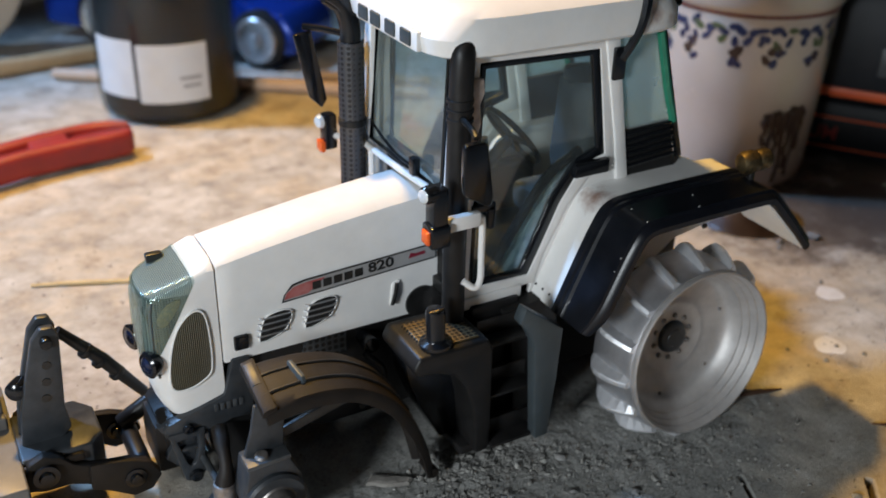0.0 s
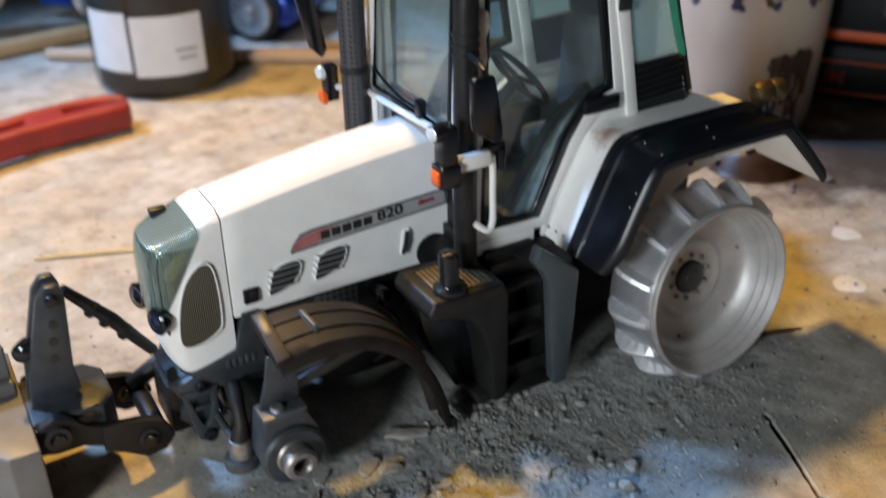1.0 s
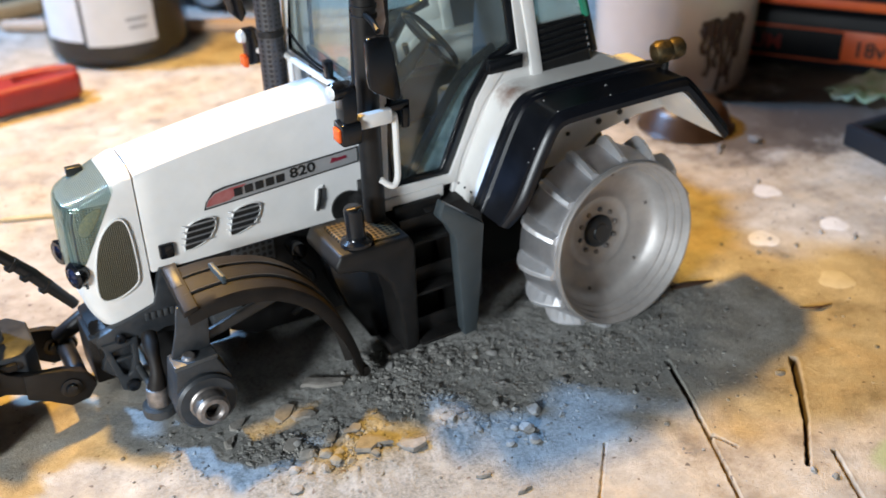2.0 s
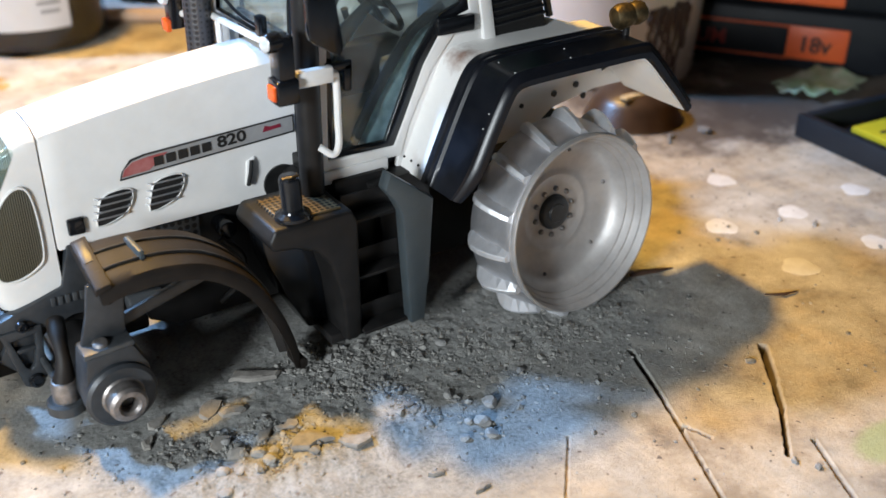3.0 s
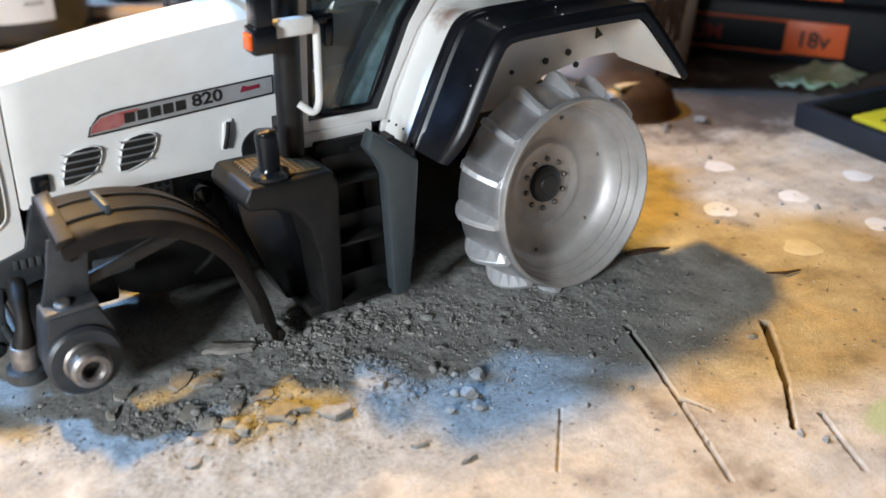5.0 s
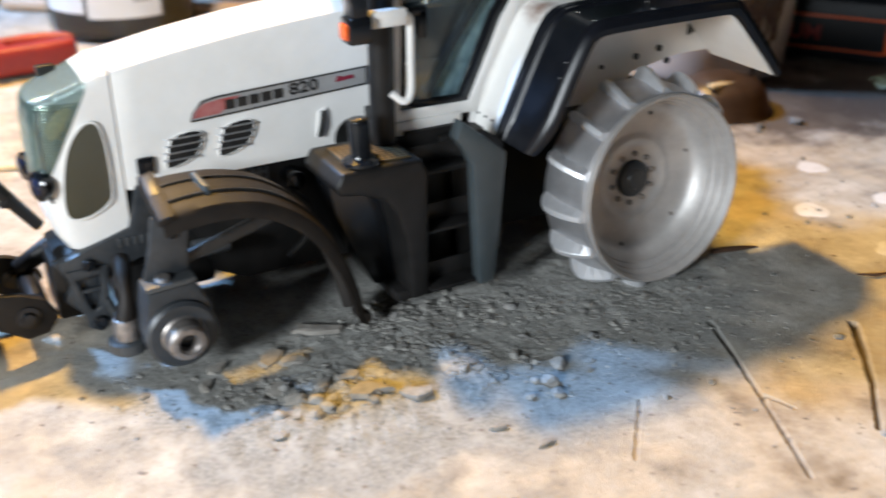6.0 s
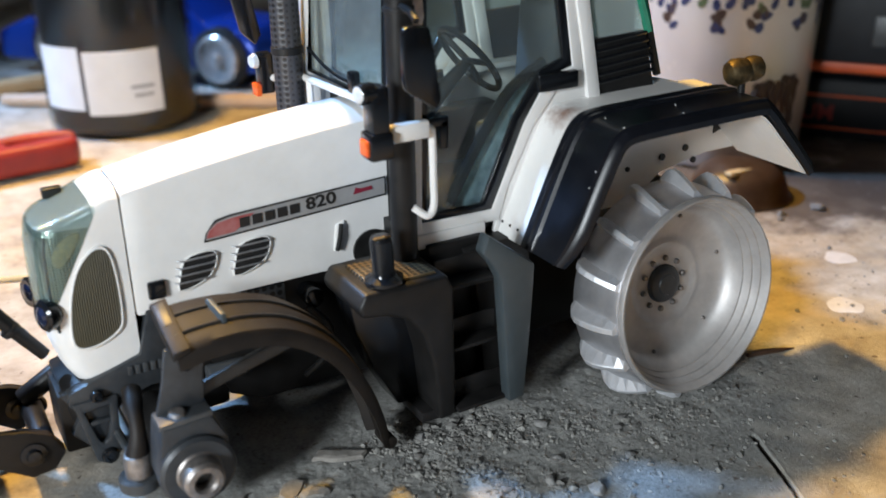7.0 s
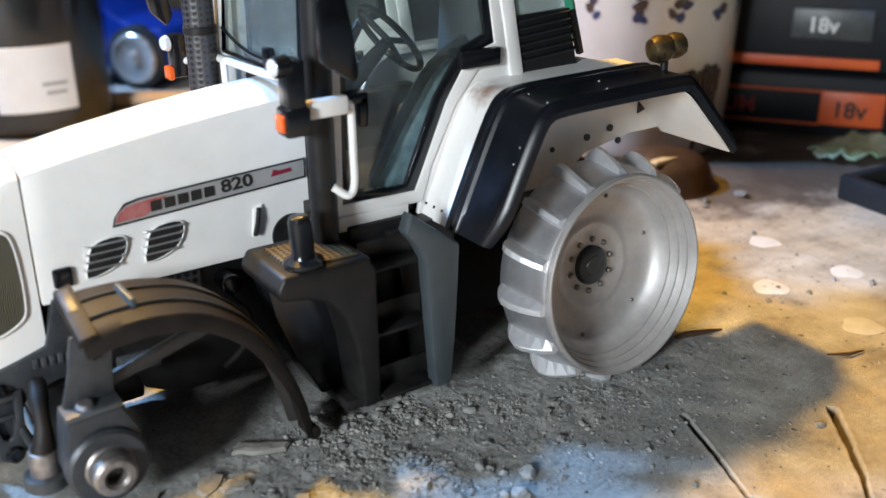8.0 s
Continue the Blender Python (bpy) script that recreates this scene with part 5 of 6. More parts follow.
def build_weight():
    w = thing("front_weight", -165, YC, 0, "grey cast front weight hung on the linkage", "ballast weight")
    WG = mat("grey_weight_paint", (0.13, 0.125, 0.122), (0.17, 0.165, 0.16), 8, 0.42, 0.1, 0.08, 0.4)
    part("block", plan([(-159.4, 22), (-166.0, 22), (-177.0, 35), (-186.0, 47), (-186.0, 64), (-159.4, 64)], 2.5, 21.4, 0.5), WG, w)
    part("raised_end", plan([(-160.4, 47.5), (-170.0, 47.5), (-184.0, 50), (-184.0, 64), (-163.5, 64)], 21.2, 33.0, 0.6), WG, w)
    part("bevel_strip", plan([(-160.0, 44.6), (-186.0, 44.6), (-186.0, 47.6), (-160.2, 47.6)], 21.3, 25.0, 0.8), WG, w)
    part("hanger", plan([(-159.6, 31), (-144.4, 31), (-141.4, 34.5), (-141.4, 45), (-145.0, 49.5), (-159.6, 49.5)], 12.6, 21.8, 0.6), FRAMEGREY, w, "dark slate hanger block")
    part("hanger_lip", box(-159.5, -146.5, 29.8, 31.4, 18.6, 20.6, 0.3), MUDBLACK, w)
    for y0, y1 in ((36.5, 38.6), (41.6, 43.7)):
        pl = part("link_plate", prism([(-158.5, 21.5), (-157.4, 30), (-152.4, 48.0), (-150.2, 50.6), (-147.6, 50.4), (-146.6, 47.8), (-148.0, 30), (-147.4, 23.6), (-149.4, 21.5)], y0, y1, 0.4), FRAMEGREY, w, "dark slate upright link plate with holes")
        for z in (33, 37.2, 41.4, 46.4):
            part("hole", lathe([(0.01, 0.25), (1.0, 0.2), (1.0, -0.2), (0.01, -0.2)], (-151.6 + (z - 33) * 0.16, y0, z), (0, -1, 0), 14), INK, pl)
    part("cross_pin", cyl((-149.6, 34.5, 47.6), (-149.6, 45.5, 47.6), 1.3, 1.3, 14, 0.3), GLOSSBLACK, w)
    part("end_pin", lathe([(0.01, 2.2), (1.4, 2.1), (2.2, 1.6), (2.3, 0.8), (2.3, -2.0), (0.01, -2.0)], (-156.8, 40.0, 35.0), (-0.55, -0.8, 0.1), 16), GLOSSBLACK, w)


build_weight()


# ---- things on the board ----
JARGLASS = glass("jar_glass", (0.66, 0.70, 0.72), 0.06, 0.0, 0.16)
DARKPAINT = mat("black_pigment", (0.004, 0.004, 0.005), (0.007, 0.007, 0.008), 10, 0.5, 0, 0.1, 1)
PAPER = mat("white_paper_label", (0.72, 0.72, 0.73), (0.66, 0.66, 0.67), 12, 0.6, 0, 0.05, 0.6)
GREYINK = mat("grey_print", (0.30, 0.30, 0.31), (0.36, 0.36, 0.37), 3, 0.6, 0, 0.02, 0.5)
REDGRIP = mat("red_rubber_grip", (0.30, 0.022, 0.018), (0.22, 0.02, 0.02), 14, 0.5, 0, 0.15, 0.8)
ORANGEGRIP = mat("orange_grip_end", (0.55, 0.16, 0.03), (0.48, 0.10, 0.03), 12, 0.45, 0, 0.1, 0.8)
WOOD = mat("raw_wood", (0.52, 0.34, 0.18), (0.44, 0.27, 0.13), 12, 0.6, 0, 0.25, 0.6)
PALEWOOD = mat("pale_pink_wood", (0.60, 0.44, 0.33), (0.52, 0.36, 0.25), 12, 0.6, 0, 0.2, 0.6)
CARBLUE = mat("blue_car_paint", (0.01, 0.06, 0.42), (0.012, 0.05, 0.34), 30, 0.22, 0.3, 0.02, 0.6, 0.06, 0.4)
RUBBER = mat("black_rubber", (0.012, 0.012, 0.012), (0.02, 0.02, 0.02), 6, 0.6, 0, 0.15, 0.6)
CHROME = mat("worn_chrome", (0.74, 0.72, 0.69), (0.60, 0.57, 0.54), 6, 0.24, 0.6, 0.04, 0.6)
TAPE = mat("beige_tape_roll", (0.46, 0.37, 0.28), (0.40, 0.31, 0.23), 12, 0.6, 0, 0.1, 0.8)
CERAMIC = mat("cream_glazed_ceramic", (0.72, 0.62, 0.53), (0.66, 0.56, 0.47), 30, 0.25, 0, 0.03, 1, 0.08, 0.3)
PETAL = mat("blue_glaze", (0.035, 0.04, 0.09), (0.05, 0.06, 0.15), 5, 0.3, 0, 0.02, 0.6)
LEAF = mat("green_glaze", (0.10, 0.13, 0.05), (0.14, 0.17, 0.08), 5, 0.3, 0, 0.02, 0.6)
BROWNGLAZE = mat("brown_paint_drips", (0.06, 0.03, 0.02), (0.10, 0.055, 0.035), 5, 0.4, 0, 0.1, 0.6)
REDLINE = mat("brown_red_glaze", (0.20, 0.05, 0.04), (0.24, 0.07, 0.05), 5, 0.3, 0, 0.02, 0.6)
CASE = mat("black_tool_plastic", (0.012, 0.014, 0.018), (0.016, 0.018, 0.022), 10, 0.5, 0, 0.15, 0.7, spec=0.25)
ORANGE = mat("orange_tool_plastic", (0.75, 0.13, 0.03), (0.66, 0.10, 0.03), 10, 0.42, 0, 0.05, 0.7)
YELLOW = mat("yellow_plastic", (0.62, 0.50, 0.02), (0.55, 0.43, 0.02), 12, 0.4, 0, 0.05, 0.7)
GREENPAPER = mat("green_crumpled_paper", (0.20, 0.34, 0.15), (0.50, 0.55, 0.46), 7, 0.6, 0, 0.2, 0.8)
STRAW = mat("dry_straw", (0.62, 0.47, 0.25), (0.50, 0.36, 0.18), 4, 0.6, 0, 0.2, 0.5)
CRUST = mat("pale_crust", (0.31, 0.29, 0.26), (0.20, 0.185, 0.17), 2, 0.9, 0, 0.5, 0.4)
BROWNSLIVER = mat("dark_brown_sliver", (0.045, 0.022, 0.012), (0.085, 0.045, 0.026), 14, 0.5, 0, 0.2, 0.8)
SPOT = mat("white_paint_spot", (0.70, 0.68, 0.65), (0.60, 0.575, 0.54), 4, 0.6, 0, 0.1, 0.5)
AMBERGLASS = mat("amber_resin", (0.17, 0.095, 0.05), (0.09, 0.045, 0.022), 8, 0.36, 0, 0.05, 0.6)
AMBERGLASS.node_tree.nodes["Principled BSDF"].inputs["Transmission Weight"].default_value = 0.6


def build_jar():
    x, y = -53, 300
    j = thing("paint_jar", x, y, 0, "glass jar of black pigment with a white label", "jar")
    part("contents", lathe([(0.01, 1), (28, 1), (30.6, 4), (30.6, 62), (0.01, 62)], (x, y, 0), (0, 0, 1), 56), DARKPAINT, j, "black contents")
    g = part("glass_wall", lathe([(0.01, 0), (28, 0), (32.0, 2.5), (32.6, 6), (32.6, 66), (29, 71), (28, 76)], (x, y, 0), (0, 0, 1), 56), JARGLASS, j, "clear glass wall")
    g.visible_shadow = False
    b = bmesh.new()
    rings = []
    for z in (11.5, 11.6, 38.0, 38.1):
        r = 32.75 if z in (11.5, 38.1) else 33.0
        rings.append([Vector((x + r * math.cos(a), y + r * math.sin(a), z)) for a in np.linspace(radians(-128), radians(-73), 24)])
    loft(rings, b, closed=False)
    lab = part("label", b, PAPER, j, "white paper label")
    # label split here; the gap stands in for a reflection streak on the glass
    side = bmesh.new()
    loft([[Vector((x + 32.8 * math.cos(a), y + 32.8 * math.sin(a), z)) for a in np.linspace(radians(-170), radians(-131), 16)] for z in (13.5, 13.6, 39.9, 40.0)], side, closed=False)
    part("label", side, PAPER, j, "white paper label")
    for z, a0, a1 in ((22.0, -96, -79), (18.4, -94, -80)):
        bb = bmesh.new()
        loft([[Vector((x + 33.15 * math.cos(a), y + 33.15 * math.sin(a), h)) for a in np.linspace(radians(a0), radians(a1), 8)] for h in (z, z + 1.6)], bb, closed=False)
        part("print_bar", bb, GREYINK, lab)
    part("lid", lathe([(0.01, 76), (29.6, 76), (30.2, 78), (30.2, 90), (29, 91.5), (0.01, 91.5)], (x, y, 0), (0, 0, 1), 48), DARKPAINT, j, "black lid")


def build_pliers():
    p = thing("pliers", -115, 246, 0, "pair of pliers with thick red and orange grips", "pliers")
    near = [(-83.5, 247), (-85.5, 240.5), (-96, 238.2), (-108, 237.4), (-127, 234.2), (-147, 228.2), (-147, 235.2), (-127, 241.2), (-108, 246.4), (-96, 247.6)]
    far = [(-83.5, 249), (-84, 254), (-90, 258.2), (-101, 259.6), (-122, 256), (-147, 247.6), (-147, 240.6), (-124, 248.4), (-108, 253.0), (-96, 253.6)]
    g = part("grip", plan(near, 1.6, 12.6, 2.6), REDGRIP, p, "red rubber grip")
    part("grip", plan(far, 1.6, 12.8, 2.6), REDGRIP, p, "red rubber grip")
    part("web", plan([(-86, 242), (-86, 256), (-93, 256), (-108, 254), (-130, 250), (-130, 236), (-108, 240)], 2, 8.5, 1.0), REDGRIP, p)
    part("bridge", plan([(-110, 241), (-110, 254), (-126, 250), (-126, 238)], 3, 12.0, 1.6), REDGRIP, p)
    for ys in ((230.5, 239.5), (243, 252)):
        part("grip_end", plan([(-144.5, ys[0] - 2.4), (-144.5, ys[1] - 2.4), (-152, ys[1] - 5), (-172, ys[1] - 13), (-172, ys[0] - 11), (-152, ys[0] - 5)], 1.4, 13.0, 2.6), ORANGEGRIP, g, "orange guard of the grip")
    part("jaw", plan([(-170, 222), (-170, 238), (-196, 228), (-210, 219), (-208, 213), (-190, 214)], 3, 11, 1.2), STEEL, p, "steel jaw")


def build_sticks():
    for name, a, c, r, m_, label in (("wood_stick", (-150, 372, 4.5), (-55, 384, 4.5), 4.4, WOOD, "raw wooden stick lying on the board"),
                                     ("wood_dowel", (-97, 359, 3.4), (60, 252, 3.4), 3.3, PALEWOOD, "pale wooden dowel lying behind the jar"),
                                     ("wood_stick", (20, 300, 3.0), (70, 268, 3.0), 2.8, WOOD, "short wooden stick beside the dowel")):
        mid = [(p + q) / 2 for p, q in zip(a, c)]
        t = thing(name, mid[0], mid[1], 0, label, "stick")
        part("shaft", tube([Vector(a).lerp(Vector(c), k / 6) for k in range(7)], [r * f for f in (0.8, 1, 1, 0.97, 1, 1, 0.85)], 14), m_, t)


def build_car():
    c = thing("toy_car", -24, 364, 0, "blue toy car with chrome wheels behind the jar", "toy car", rz=-50, local=True)
    body = [(-190, 16), (-190, 42), (-150, 58), (-70, 62), (-40, 86), (30, 88), (62, 62), (104, 56), (118, 40), (118, 16), (98, 13), (-180, 13)]
    k = 0.52
    body = [(x * k, z * k) for x, z in body]
    part("body", prism(body, 2, 48, 3, segments=3), CARBLUE, c, "blue glossy body")
    part("sill", prism([(-42, 6.2), (-42, 9.8), (25, 9.8), (25, 6.2)], 0.5, 4, 0.6), CHROME, c)
    part("side_glass", prism([(-19, 33.4), (-17, 42.6), (13.5, 43.2), (25, 33.4)], 1.3, 2.6, 0.4), GLOSSBLACK, c)
    for x in (-58, 41):
        for y, s in ((1, -1), (49, 1)):
            w = part("wheel", lathe([(0.01, 2), (12.5, 2.6), (15.2, 1.5), (15.5, -4), (13.5, -6), (0.01, -6)], (x, y, 15.4), (0, s, 0), 40), RUBBER, c, "black tyre")
            part("rim", lathe([(0.01, 4.6), (2.2, 4.4), (3, 3.2), (8.5, 2.8), (11, 4.0), (12, 3.2), (12, 1.5), (0.01, 1.5)], (x, y, 15.4), (0, s, 0), 40), CHROME, w, "shiny dished rim")


def build_tape():
    t = thing("tape_roll", -142, 428, 0, "beige roll of masking tape standing on edge", "tape roll")
    part("roll", lathe([(24, -11), (48, -11), (49, -10), (49, 10), (48, 11), (24, 11)], (-142, 428, 49), (-0.25, -1, 0), 56, closed=True), TAPE, t)


def build_mug():
    x, y = 139, 128
    m = thing("mug", x, y, 0, "cream ceramic pot painted with blue flowers and brown drips", "mug")
    prof = [(0.01, 0), (29, 0), (31, 1.5), (31.8, 4), (32.8, 24), (33.6, 42), (34.4, 62), (34.6, 72.5), (35.8, 73.8), (36.4, 75), (36.4, 85), (35.6, 86.5), (34.2, 86.2), (33.2, 78), (32, 46), (30, 8), (0.01, 6)]
    part("wall", lathe(prof, (x, y, 0), (0, 0, 1), 80), CERAMIC, m)

    def radius(z):
        return interp(z, [(0, 29), (4, 31.8), (24, 32.8), (42, 33.6), (62, 34.4), (72.5, 34.6)]) + 0.12

    part("rim_line", lathe([(34.4, 71.2), (34.95, 71.4), (34.95, 72.4), (34.4, 72.6)], (x, y, 0), (0, 0, 1), 80, closed=True), REDLINE, m, "thin red-brown line")
    rnd = random.Random(4)

    def dab(name, a, z, w, h, tilt, mat_):
        b = bmesh.new()
        c = []
        for k in range(10):
            t = 2 * math.pi * k / 10
            u, v = w * math.cos(t) * (1 + 0.25 * math.cos(t)), h * math.sin(t)
            u, v = u * math.cos(tilt) - v * math.sin(tilt), u * math.sin(tilt) + v * math.cos(tilt)
            r = radius(z + v)
            c.append(b.verts.new((x + r * math.cos(a + u / r), y + r * math.sin(a + u / r), z + v)))
        b.faces.new(c)
        bmesh.ops.inset_region(b, faces=b.faces[:], thickness=0.3, depth=0.25)
        part(name, b, mat_, m)

    # sprays: loose leaf dabs under the rim line, each with a drooping brown blossom
    for centre in (-194, -168, -142, -116, -88, -62, -36):
        a0 = radians(centre)
        for da, z, t, w in ((-0.16, 54.0, 0.2, 2.1), (-0.09, 52.6, 2.5, 1.8), (-0.02, 54.4, 0.5, 1.9), (0.06, 53.2, 2.7, 2.0), (0.12, 51.0, 0.9, 1.8), (0.17, 53.8, 0.1, 1.6), (-0.13, 50.6, 1.1, 1.5), (0.03, 50.2, 2.0, 1.6)):
            dab("leaf_dab", a0 + da * 1.15 + rnd.uniform(-0.02, 0.02), 66.5 + (z - 54) * 1.5 + rnd.uniform(-0.9, 0.9), w * 1.35, rnd.uniform(1.1, 1.6), t + rnd.uniform(-0.4, 0.4), PETAL if rnd.random() < 0.8 else LEAF)
        if rnd.random() < 0.75:
            for k in range(5):
                dab("blossom_dab", a0 + rnd.uniform(-0.07, 0.09), 56.6 + rnd.uniform(-3.2, 2.6), rnd.uniform(1.9, 2.7), rnd.uniform(1.2, 1.8), rnd.uniform(0, 3), (BROWNGLAZE, PETAL, BROWNGLAZE)[k % 3])
    for da, top, low in ((-112, 24, 17), (-107, 26, 9), (-102, 25, 12), (-97, 26, 3), (-92, 25, 8), (-87, 26, 5), (-82, 25, 14)):
        a = radians(da)
        pts = [(x + (radius(z) - 0.5) * math.cos(a + 0.02 * math.sin(z)), y + (radius(z) - 0.5) * math.sin(a + 0.02 * math.sin(z)), z) for z in np.linspace(top * 1.32, low * 1.2, 7)]
        part("drip", tube(pts, [1.5, 1.7, 1.3, 1.1, 1.0, 1.1, 1.3], 8), BROWNGLAZE, m)
    for k in range(9):
        dab("drip_blot", radians(-112 + 3.8 * k), 33 + rnd.uniform(-1.5, 2), 2.0, 1.6, 0, BROWNGLAZE)


def build_batteries():
    # two tool batteries, one lying on the other; local x runs along the front face
    low = thing("drill_battery", 175, 119, 0, "black tool battery with orange plate, another stacked on it", "battery", rz=-54.3, group="drill batteries", local=True)
    part("case", box(-42, 82, 0, 74, 0, 26.5, 6), CASE, low)
    part("band", box(-38, 38, -0.5, 2, 6.2, 18.6, 0.4), CASE, low)
    for z in (5.4, 18.6):
        part("band_line", box(-38, 39, -0.8, 2, z, z + 0.9, 0.3), ORANGE, low)
    pl = part("voltage_plate", box(38.4, 62.4, -0.9, 2, 5.8, 19.6, 0.8), ORANGE, low, "orange plate reading 18v")
    part("voltage", lettering("18v", 9.0, Matrix.Translation((43, -1.1, 9.4)) @ Matrix.Rotation(radians(90), 4, "X")), INK, pl)
    part("word", lettering("IUM", 8.6, Matrix.Translation((-1, -0.8, 9.2)) @ Matrix.Rotation(radians(90), 4, "X")), REDGRIP, low, "dull red letters IUM")
    top = thing("drill_battery", 175, 119, 26.6, "black tool battery with orange stripe lying on another", "battery", rz=-54.3, group="drill batteries", local=True)
    part("case", box(-44, 80, -1, 76, 0, 46, 5), CASE, top)
    part("stripe", box(-42, 58, -2.0, 2, 2.2, 6.2, 0.6), ORANGE, top, "orange stripe")
    pl = part("voltage_plate", box(24, 54, -1.9, 2, 13, 25, 0.8), GREY, top, "grey plate reading 18v")
    part("voltage", lettering("18v", 8.0, Matrix.Translation((30, -2.1, 16)) @ Matrix.Rotation(radians(90), 4, "X")), PAPER, pl)


def build_tray():
    t = thing("plastic_tray", 143, 38, 0, "black plastic tray with a yellow inlay", "tray", rz=-5, local=True)
    part("floor_plate", box(1, 95, -85, -1, 0, 2, 0.5), CASE, t)
    for b in ((0, 4, -86, 0), (92, 96, -86, 0)):
        part("wall", box(*b, 0, 8.6, 0.8), CASE, t)
    for b in ((4, 92, -4, 0), (4, 92, -86, -82)):
        part("wall", box(*b, 0, 8.6, 0.8), CASE, t)
    part("inlay", box(12, 86, -78, -14, 2, 6.6, 0.8), YELLOW, t, "yellow inlay")
    part("inlay_groove", box(16, 82, -24, -22.5, 6.5, 6.9, 0.2), CASE, t)


def build_scraps():
    s = thing("paper_scrap", 190, 66, 0, "crumpled green and white paper scrap", "paper scrap")
    b = bmesh.new()
    n = 9
    vs = [[b.verts.new((172 + 4.6 * i + 2 * noise.noise((i, j, 1)), 52 + 3.0 * j + 2 * noise.noise((i, j, 2)), 3.4 + 3.0 * noise.noise((i * 0.7, j * 0.7, 3)))) for i in range(n)] for j in range(n)]
    for j in range(n - 1):
        for i in range(n - 1):
            if (i - 4) ** 2 + (j - 4) ** 2 < 19:
                b.faces.new((vs[j][i], vs[j][i + 1], vs[j + 1][i + 1], vs[j + 1][i]))
    bmesh.ops.delete(b, geom=[v for v in b.verts if not v.link_faces], context="VERTS")
    bmesh.ops.solidify(b, geom=b.faces[:], thickness=0.5)
    part("sheet", b, GREENPAPER, s)
    t = thing("straw", -127, 143, 0, "dry straw lying on the board", "straw")
    part("stalk", tube([(-142, 149, 0.9), (-130, 144.5, 1.1), (-113, 138, 0.8), (-104, 134, 0.8)], [0.5, 0.75, 0.8, 0.6], 8), STRAW, t)
    # added sliver that imitates the dark streak of the wheel's shadow
    t = thing("twig", 40, -6, 0, "thin dark sliver standing in for shadow behind the wheel", "twig")
    part("stalk", tube(curve_pts([(24, -3.4, 0.5), (28, -4.6, 0.9), (33, -6.0, 0.8), (37, -6.6, 0.4)], 3), [0.6, 0.8, 0.9, 0.9, 0.8, 0.7, 0.6, 0.45, 0.3, 0.2], 8), BROWNSLIVER, t)
    t = thing("twig", 52, -33, 0, "short dark splinter on the board", "twig")
    part("stalk", tube([(47, -30, 0.6), (51, -33, 0.8), (56, -33.5, 0.5)], [0.2, 0.5, 0.2], 8), BROWNSLIVER, t)
    g = thing("amber_cap", 110, 80, 0, "translucent amber plastic dome with a pale strip on it", "cap")
    part("cap_wall", lathe([(0.01, 12.6), (6, 12.2), (11.5, 10.6), (15.2, 7.2), (17.2, 2), (18.4, 0.6), (18.4, 0), (16.0, 0), (14, 6.4), (10.5, 9.4), (5.5, 11), (0.01, 11.4)], (107.5, 83, 0), (0, 0, 1), 40), AMBERGLASS, g)
    part("pale_strip", box(95.5, 106, 75.5, 79, 10.4, 11.8, 0.5), STRAW, g)
    rnd = random.Random(11)
    for x, y, r in ((73, -5, 0.9), (69, 2, 0.8), (118.6, 57.7, 3.0), (104, 60, 1.6), (101, 57.5, 1.3), (40, 12, 1.2), (60, -2, 0.8)):
        st = thing("plaster_crumb", x, y, 0, "small pale plaster crumb on the board", "crumb", group="plaster crumbs")
        part("crumb", rock(x, y, 0, r, rnd, 0.6), STONE, st)


def rock(x, y, z, r, rnd, flat=0.6, sub=1):
    b = bmesh.new()
    bmesh.ops.create_icosphere(b, subdivisions=sub, radius=r)
    seed = rnd.uniform(0, 90)
    sx, sy = rnd.uniform(0.75, 1.3), rnd.uniform(0.75, 1.3)
    m = Matrix.Rotation(rnd.uniform(0, 6.3), 4, "Z") @ Matrix.Rotation(rnd.uniform(-0.35, 0.35), 4, "X")
    flats = [Vector((rnd.gauss(0, 1), rnd.gauss(0, 1), rnd.gauss(0, 0.8))).normalized() for _ in range(8)]
    for v in b.verts:
        for n in flats:
            over = v.co.dot(n) - 0.66 * r
            if over > 0:
                v.co -= n * over
        k = 1.15 + 0.22 * noise.noise(v.co / r * 1.2 + Vector((seed, seed, seed)))
        v.co = m @ Vector((v.co.x * sx * k, v.co.y * sy * k, v.co.z * flat * k))
        v.co += Vector((x, y, z + r * flat * 0.5))
    return b


def build_spots():
    for x, y, r in ((92.2, 26, 4.6), (67.6, 3.4, 4.8), (93.2, -1.9, 4.4), (123.2, -2.4, 4.4), (67.7, -25, 5.0), (98, -27.8, 4.2)):
        t = thing("paint_spot", x, y, 0, "flat round white paint spot on the board", "paint spot", group="paint spots")
        b = lathe([(0.01, 0.2), (r * 0.8, 0.19), (r, 0.06), (r, 0.02), (0.01, 0.02)], (x, y, 0), (0, 0, 1), 28)
        for v in b.verts:
            a = math.atan2(v.co.y - y, v.co.x - x)
            k = 1 + 0.08 * math.sin(3 * a + x) + 0.05 * math.sin(5 * a + y)
            v.co.x, v.co.y = x + (v.co.x - x) * k, y + (v.co.y - y) * k
        part("spot", b, SPOT, t)


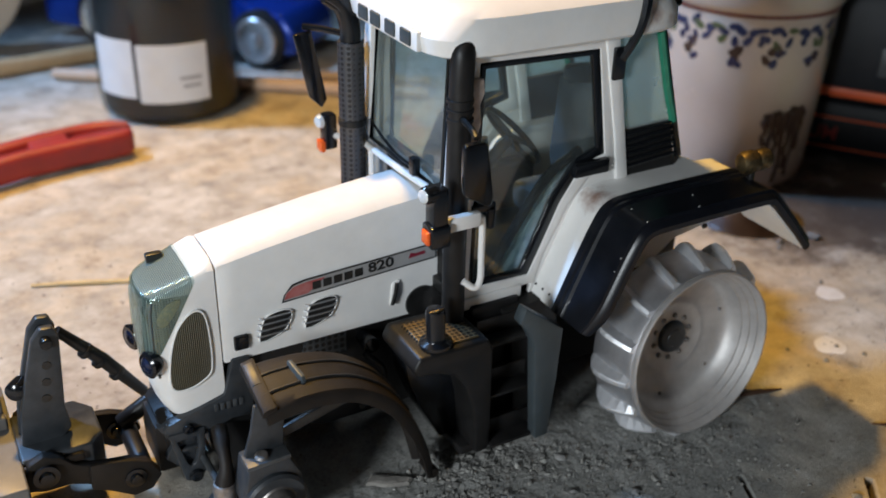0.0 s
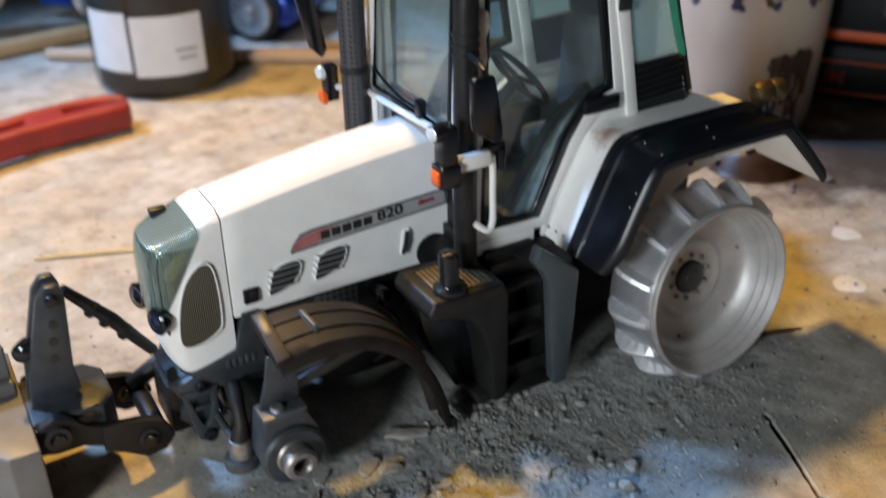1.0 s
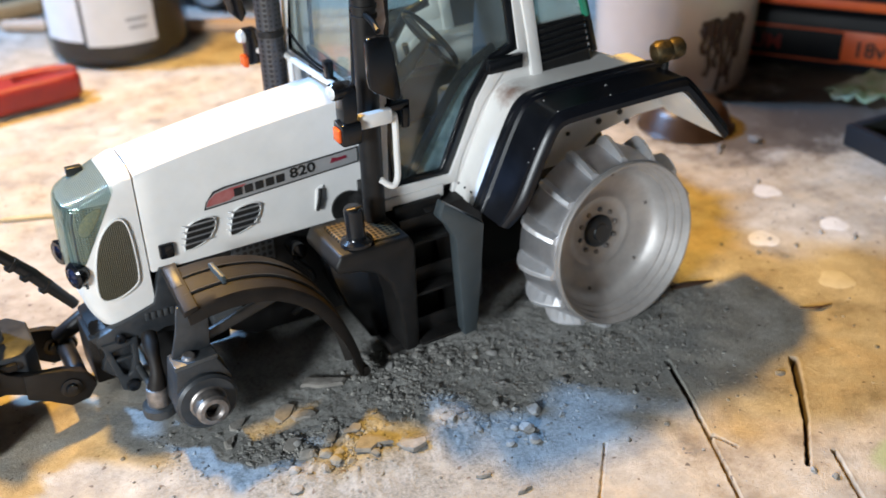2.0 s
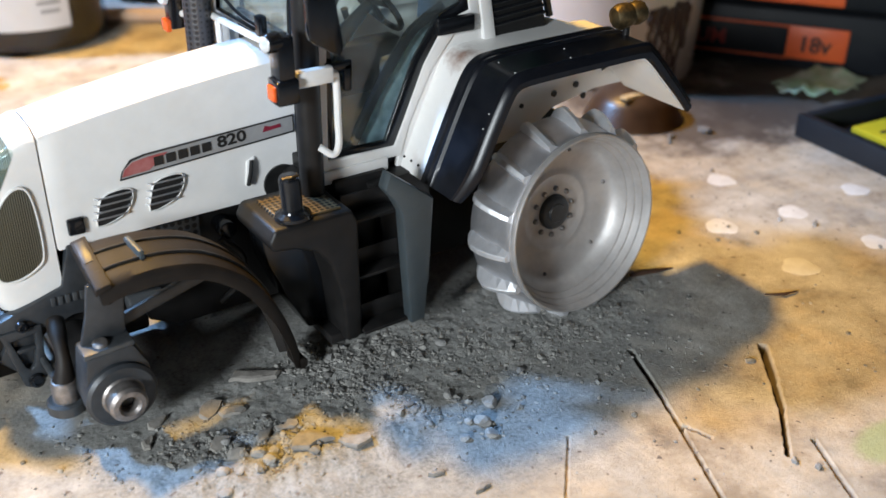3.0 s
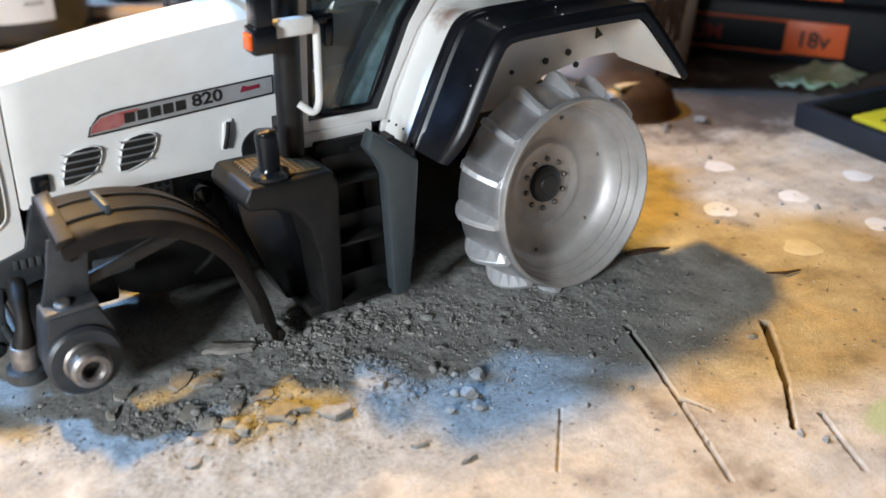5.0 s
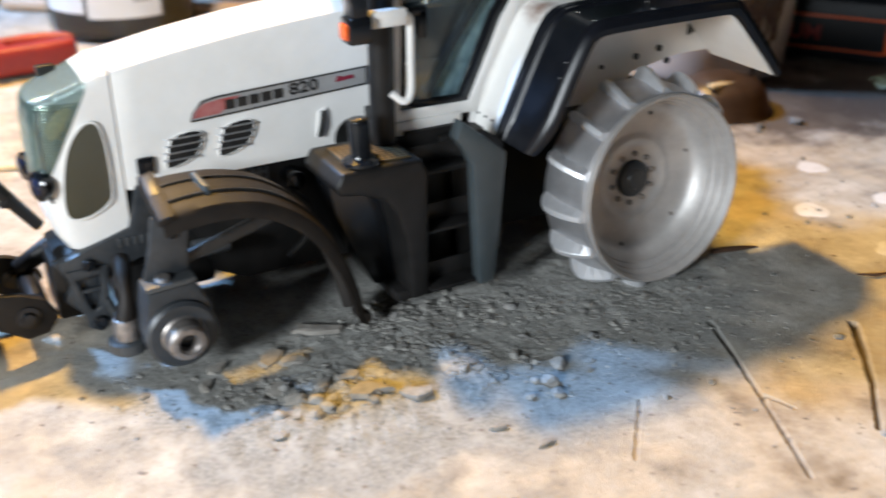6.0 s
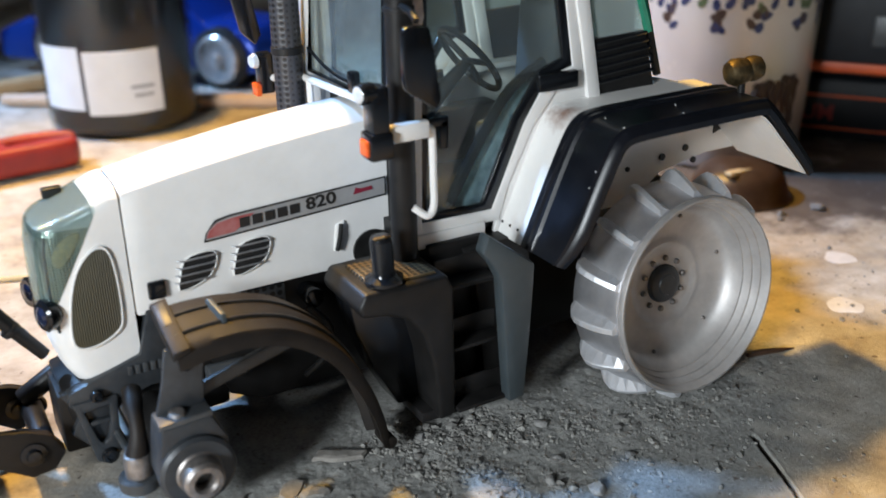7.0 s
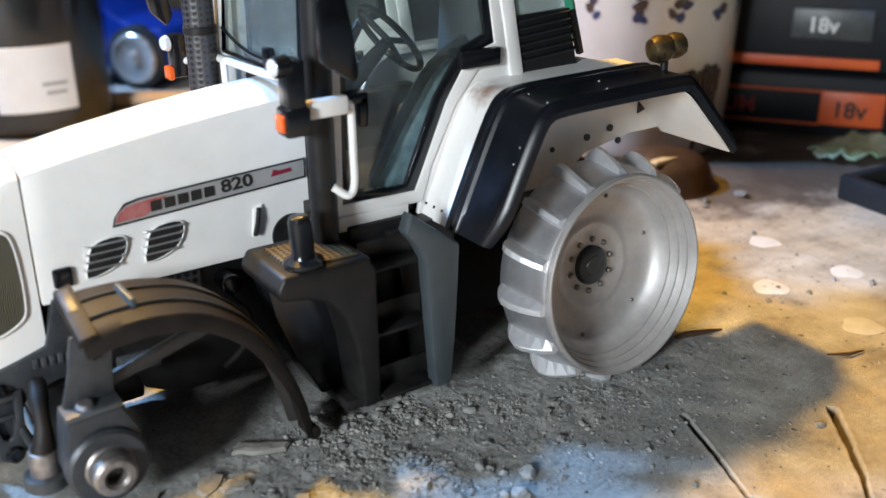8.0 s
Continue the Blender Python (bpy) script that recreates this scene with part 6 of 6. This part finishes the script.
def build_debris():
    rnd = random.Random(7)
    # the larger chips one by one
    big = [(-40.8, -27.2, 1.9), (-45.7, -31.9, 2.0), (-46.7, -35.9, 1.5), (-48.6, -29.9, 1.2), (-36.6, -2.3, 1.3), (-52.2, -34.2, 1.3), (-41.5, -14.8, 1.3), (-47, -20.2, 1.3), (-62.4, 6.4, 1.2), (-90.8, -15.2, 1.6),
           (-95, -8.4, 1.5), (-89.7, -18.2, 1.7), (-87.5, -16.4, 1.3), (-86.6, -20.0, 1.2), (-92.6, -19.5, 1.2), (-93.5, -13.2, 1.3), (-89.0, -12.4, 1.0), (-99, -17, 1.3), (-103, -13, 1.2), (-101, -22, 1.2), (-84, -13, 1.2),
           (-16.7, -47.9, 0.8), (0.5, -77, 1.2), (3, -81, 1.0), (-36, -32, 0.8), (-33, -29.4, 0.7), (-26, -26, 0.8), (-55, -13, 0.9), (-49, -7, 0.9), (-44, -5, 0.9), (-58, -9, 0.8), (-70, -14, 0.9), (-75, -8, 0.8)]
    for x, y, r in big:
        t = thing("stone_chip", x, y, 0, "rough grey stone chip in the dust", "stone chip", group="stone chips")
        part("chip", rock(x, y, heap(x, y) * 0.7, r * 0.95, rnd, 0.7, 2), PALESTONE if r > 1.05 else STONE, t, angle=10)
    for x, y, rx, ry, turn, lift in ((-80.6, -18.6, 4.8, 3.4, -0.5, 0.0), (-72.2, -23.4, 3.9, 2.4, -0.5, 0.05), (-93.4, 3.8, 3.2, 2.9, 0.3, 0.3), (-89.4, 0.4, 3.2, 2.3, -0.4, 0.1), (-80.3, 9.4, 7.6, 2.5, -0.62, 0.0), (-96.2, -8.2, 3.2, 2.2, 0.2, 0.5), (-94.6, -13.0, 2.7, 1.9, -0.5, 0.55), (-87.7, -11.6, 2.3, 1.6, 0.5, 0.3), (-81.9, -11.2, 2.9, 1.6, -0.4, 0.3), (-57.9, -48.0, 2.2, 1.1, -0.2, 0.0), (-104.3, 6.2, 2.8, 1.8, 0.4, 0.2), (-108.4, 0.6, 2.4, 1.6, 0.9, 0.15), (-62.7, -39.8, 1.9, 0.7, 2.9, 0.0)):
        t = thing("crust_flake", x, y, 0, "flat broken flake of pale crust in the dust", "crust flake", group="crust flakes")
        n = 8
        cuts = sorted(rnd.uniform(0, 6.28) for _ in range(5))
        top, low = [], []
        for k in range(n):
            a = 2 * math.pi * k / n
            g = 0.8 + 0.16 * math.sin(a * 2 + cuts[0]) + 0.12 * math.sin(a * 3 + cuts[1]) + rnd.uniform(-0.2, 0.16)
            q = (rx * g * math.cos(a), ry * g * math.sin(a))
            top.append((q[0] * rnd.uniform(0.9, 1.0), q[1] * rnd.uniform(0.9, 1.0), 0.55 + 0.25 * noise.noise((q[0], q[1], x))))
            low.append((q[0] * 1.04, q[1] * 1.04, -0.5))
        b = bmesh.new()
        loft([[Vector(q) for q in low], [Vector((q[0] * 1.0, q[1] * 1.0, 0.1)) for q in low], [Vector(q) for q in top], [Vector((q[0] * 0.55, q[1] * 0.55, 0.65 + 0.3 * noise.noise((q[0] * 0.6, q[1] * 0.6, y)))) for q in top]], b)
        b.transform(Matrix.Translation((x, y, max(heap(x, y), 0) + 0.25)) @ Matrix.Rotation(turn, 4, "Z") @ Matrix.Rotation(lift, 4, "X"))
        part("flake", b, CRUST, t, angle=6)
    # crumbs and grit nobody could count
    verts, faces = [], []
    ico = bmesh.new()
    bmesh.ops.create_icosphere(ico, subdivisions=1, radius=1)
    base = [v.co.copy() for v in ico.verts]
    tris = [[v.index for v in f.verts] for f in ico.faces]
    ico.free()
    # bands in which the crumbs lie thick: two ends, spread, number
    bands = (((-70, 9), (-40, -1), 3.6, 2400), ((-74, 7), (-50, -23), 4.0, 2700), ((-102, -5), (-81, -17), 4.6, 2600), ((-42, -4), (4, -14), 7.5, 1600),
             ((-50, -30), (-38, -36), 3.5, 160), ((-124, 8), (-112, -2), 5.0, 260), ((-60, -16), (10, -34), 9.0, 900), ((-120, -60), (90, -40), 26.0, 420), ((62, 0), (104, 20), 15.0, 260))
    spots = []
    for (ax_, ay_), (bx, by), wide, number in bands:
        made = 0
        while made < number:
            t = rnd.random()
            x, y = ax_ + (bx - ax_) * t + rnd.gauss(0, wide), ay_ + (by - ay_) * t + rnd.gauss(0, wide)
            made += 1
            clump = noise.noise((x / 6, y / 6, 2.2)) + 0.5 * noise.noise((x / 2.2, y / 2.2, 4))
            if -150 < x < 110 and -98 < y < 40 and clump > rnd.uniform(-0.5, 0.35):
                spots.append((x, y))
    for x, y in spots:
        r = 0.12 + 0.36 * rnd.random() ** 2.2 + (0.7 * rnd.random() if rnd.random() < 0.05 else 0)
        z = (heap(x, y) if x < 60 else 0) + r * 0.2
        sx, sy, sz = rnd.uniform(0.7, 1.4), rnd.uniform(0.7, 1.4), rnd.uniform(0.5, 0.9)
        ca, sa = math.cos(x * 9), math.sin(x * 9)
        o = len(verts)
        for v in base:
            k = r * rnd.uniform(0.62, 1.3)
            px_, py = v.x * sx * k, v.y * sy * k
            verts.append(((x + ca * px_ - sa * py) * U, (y + sa * px_ + ca * py) * U, (z + v.z * sz * k) * U))
        faces += [[i + o for i in f] for f in tris]
    me = bpy.data.meshes.new("grit")
    me.from_pydata(verts, [], faces)
    me.materials.append(STONE)
    tagged(new("grit", me), "loose grey grit and crumbs strewn under the tractor", "grit", kind="stuff")


for build in (build_jar, build_pliers, build_sticks, build_car, build_tape, build_mug, build_batteries, build_tray, build_scraps, build_spots, build_debris):
    build()
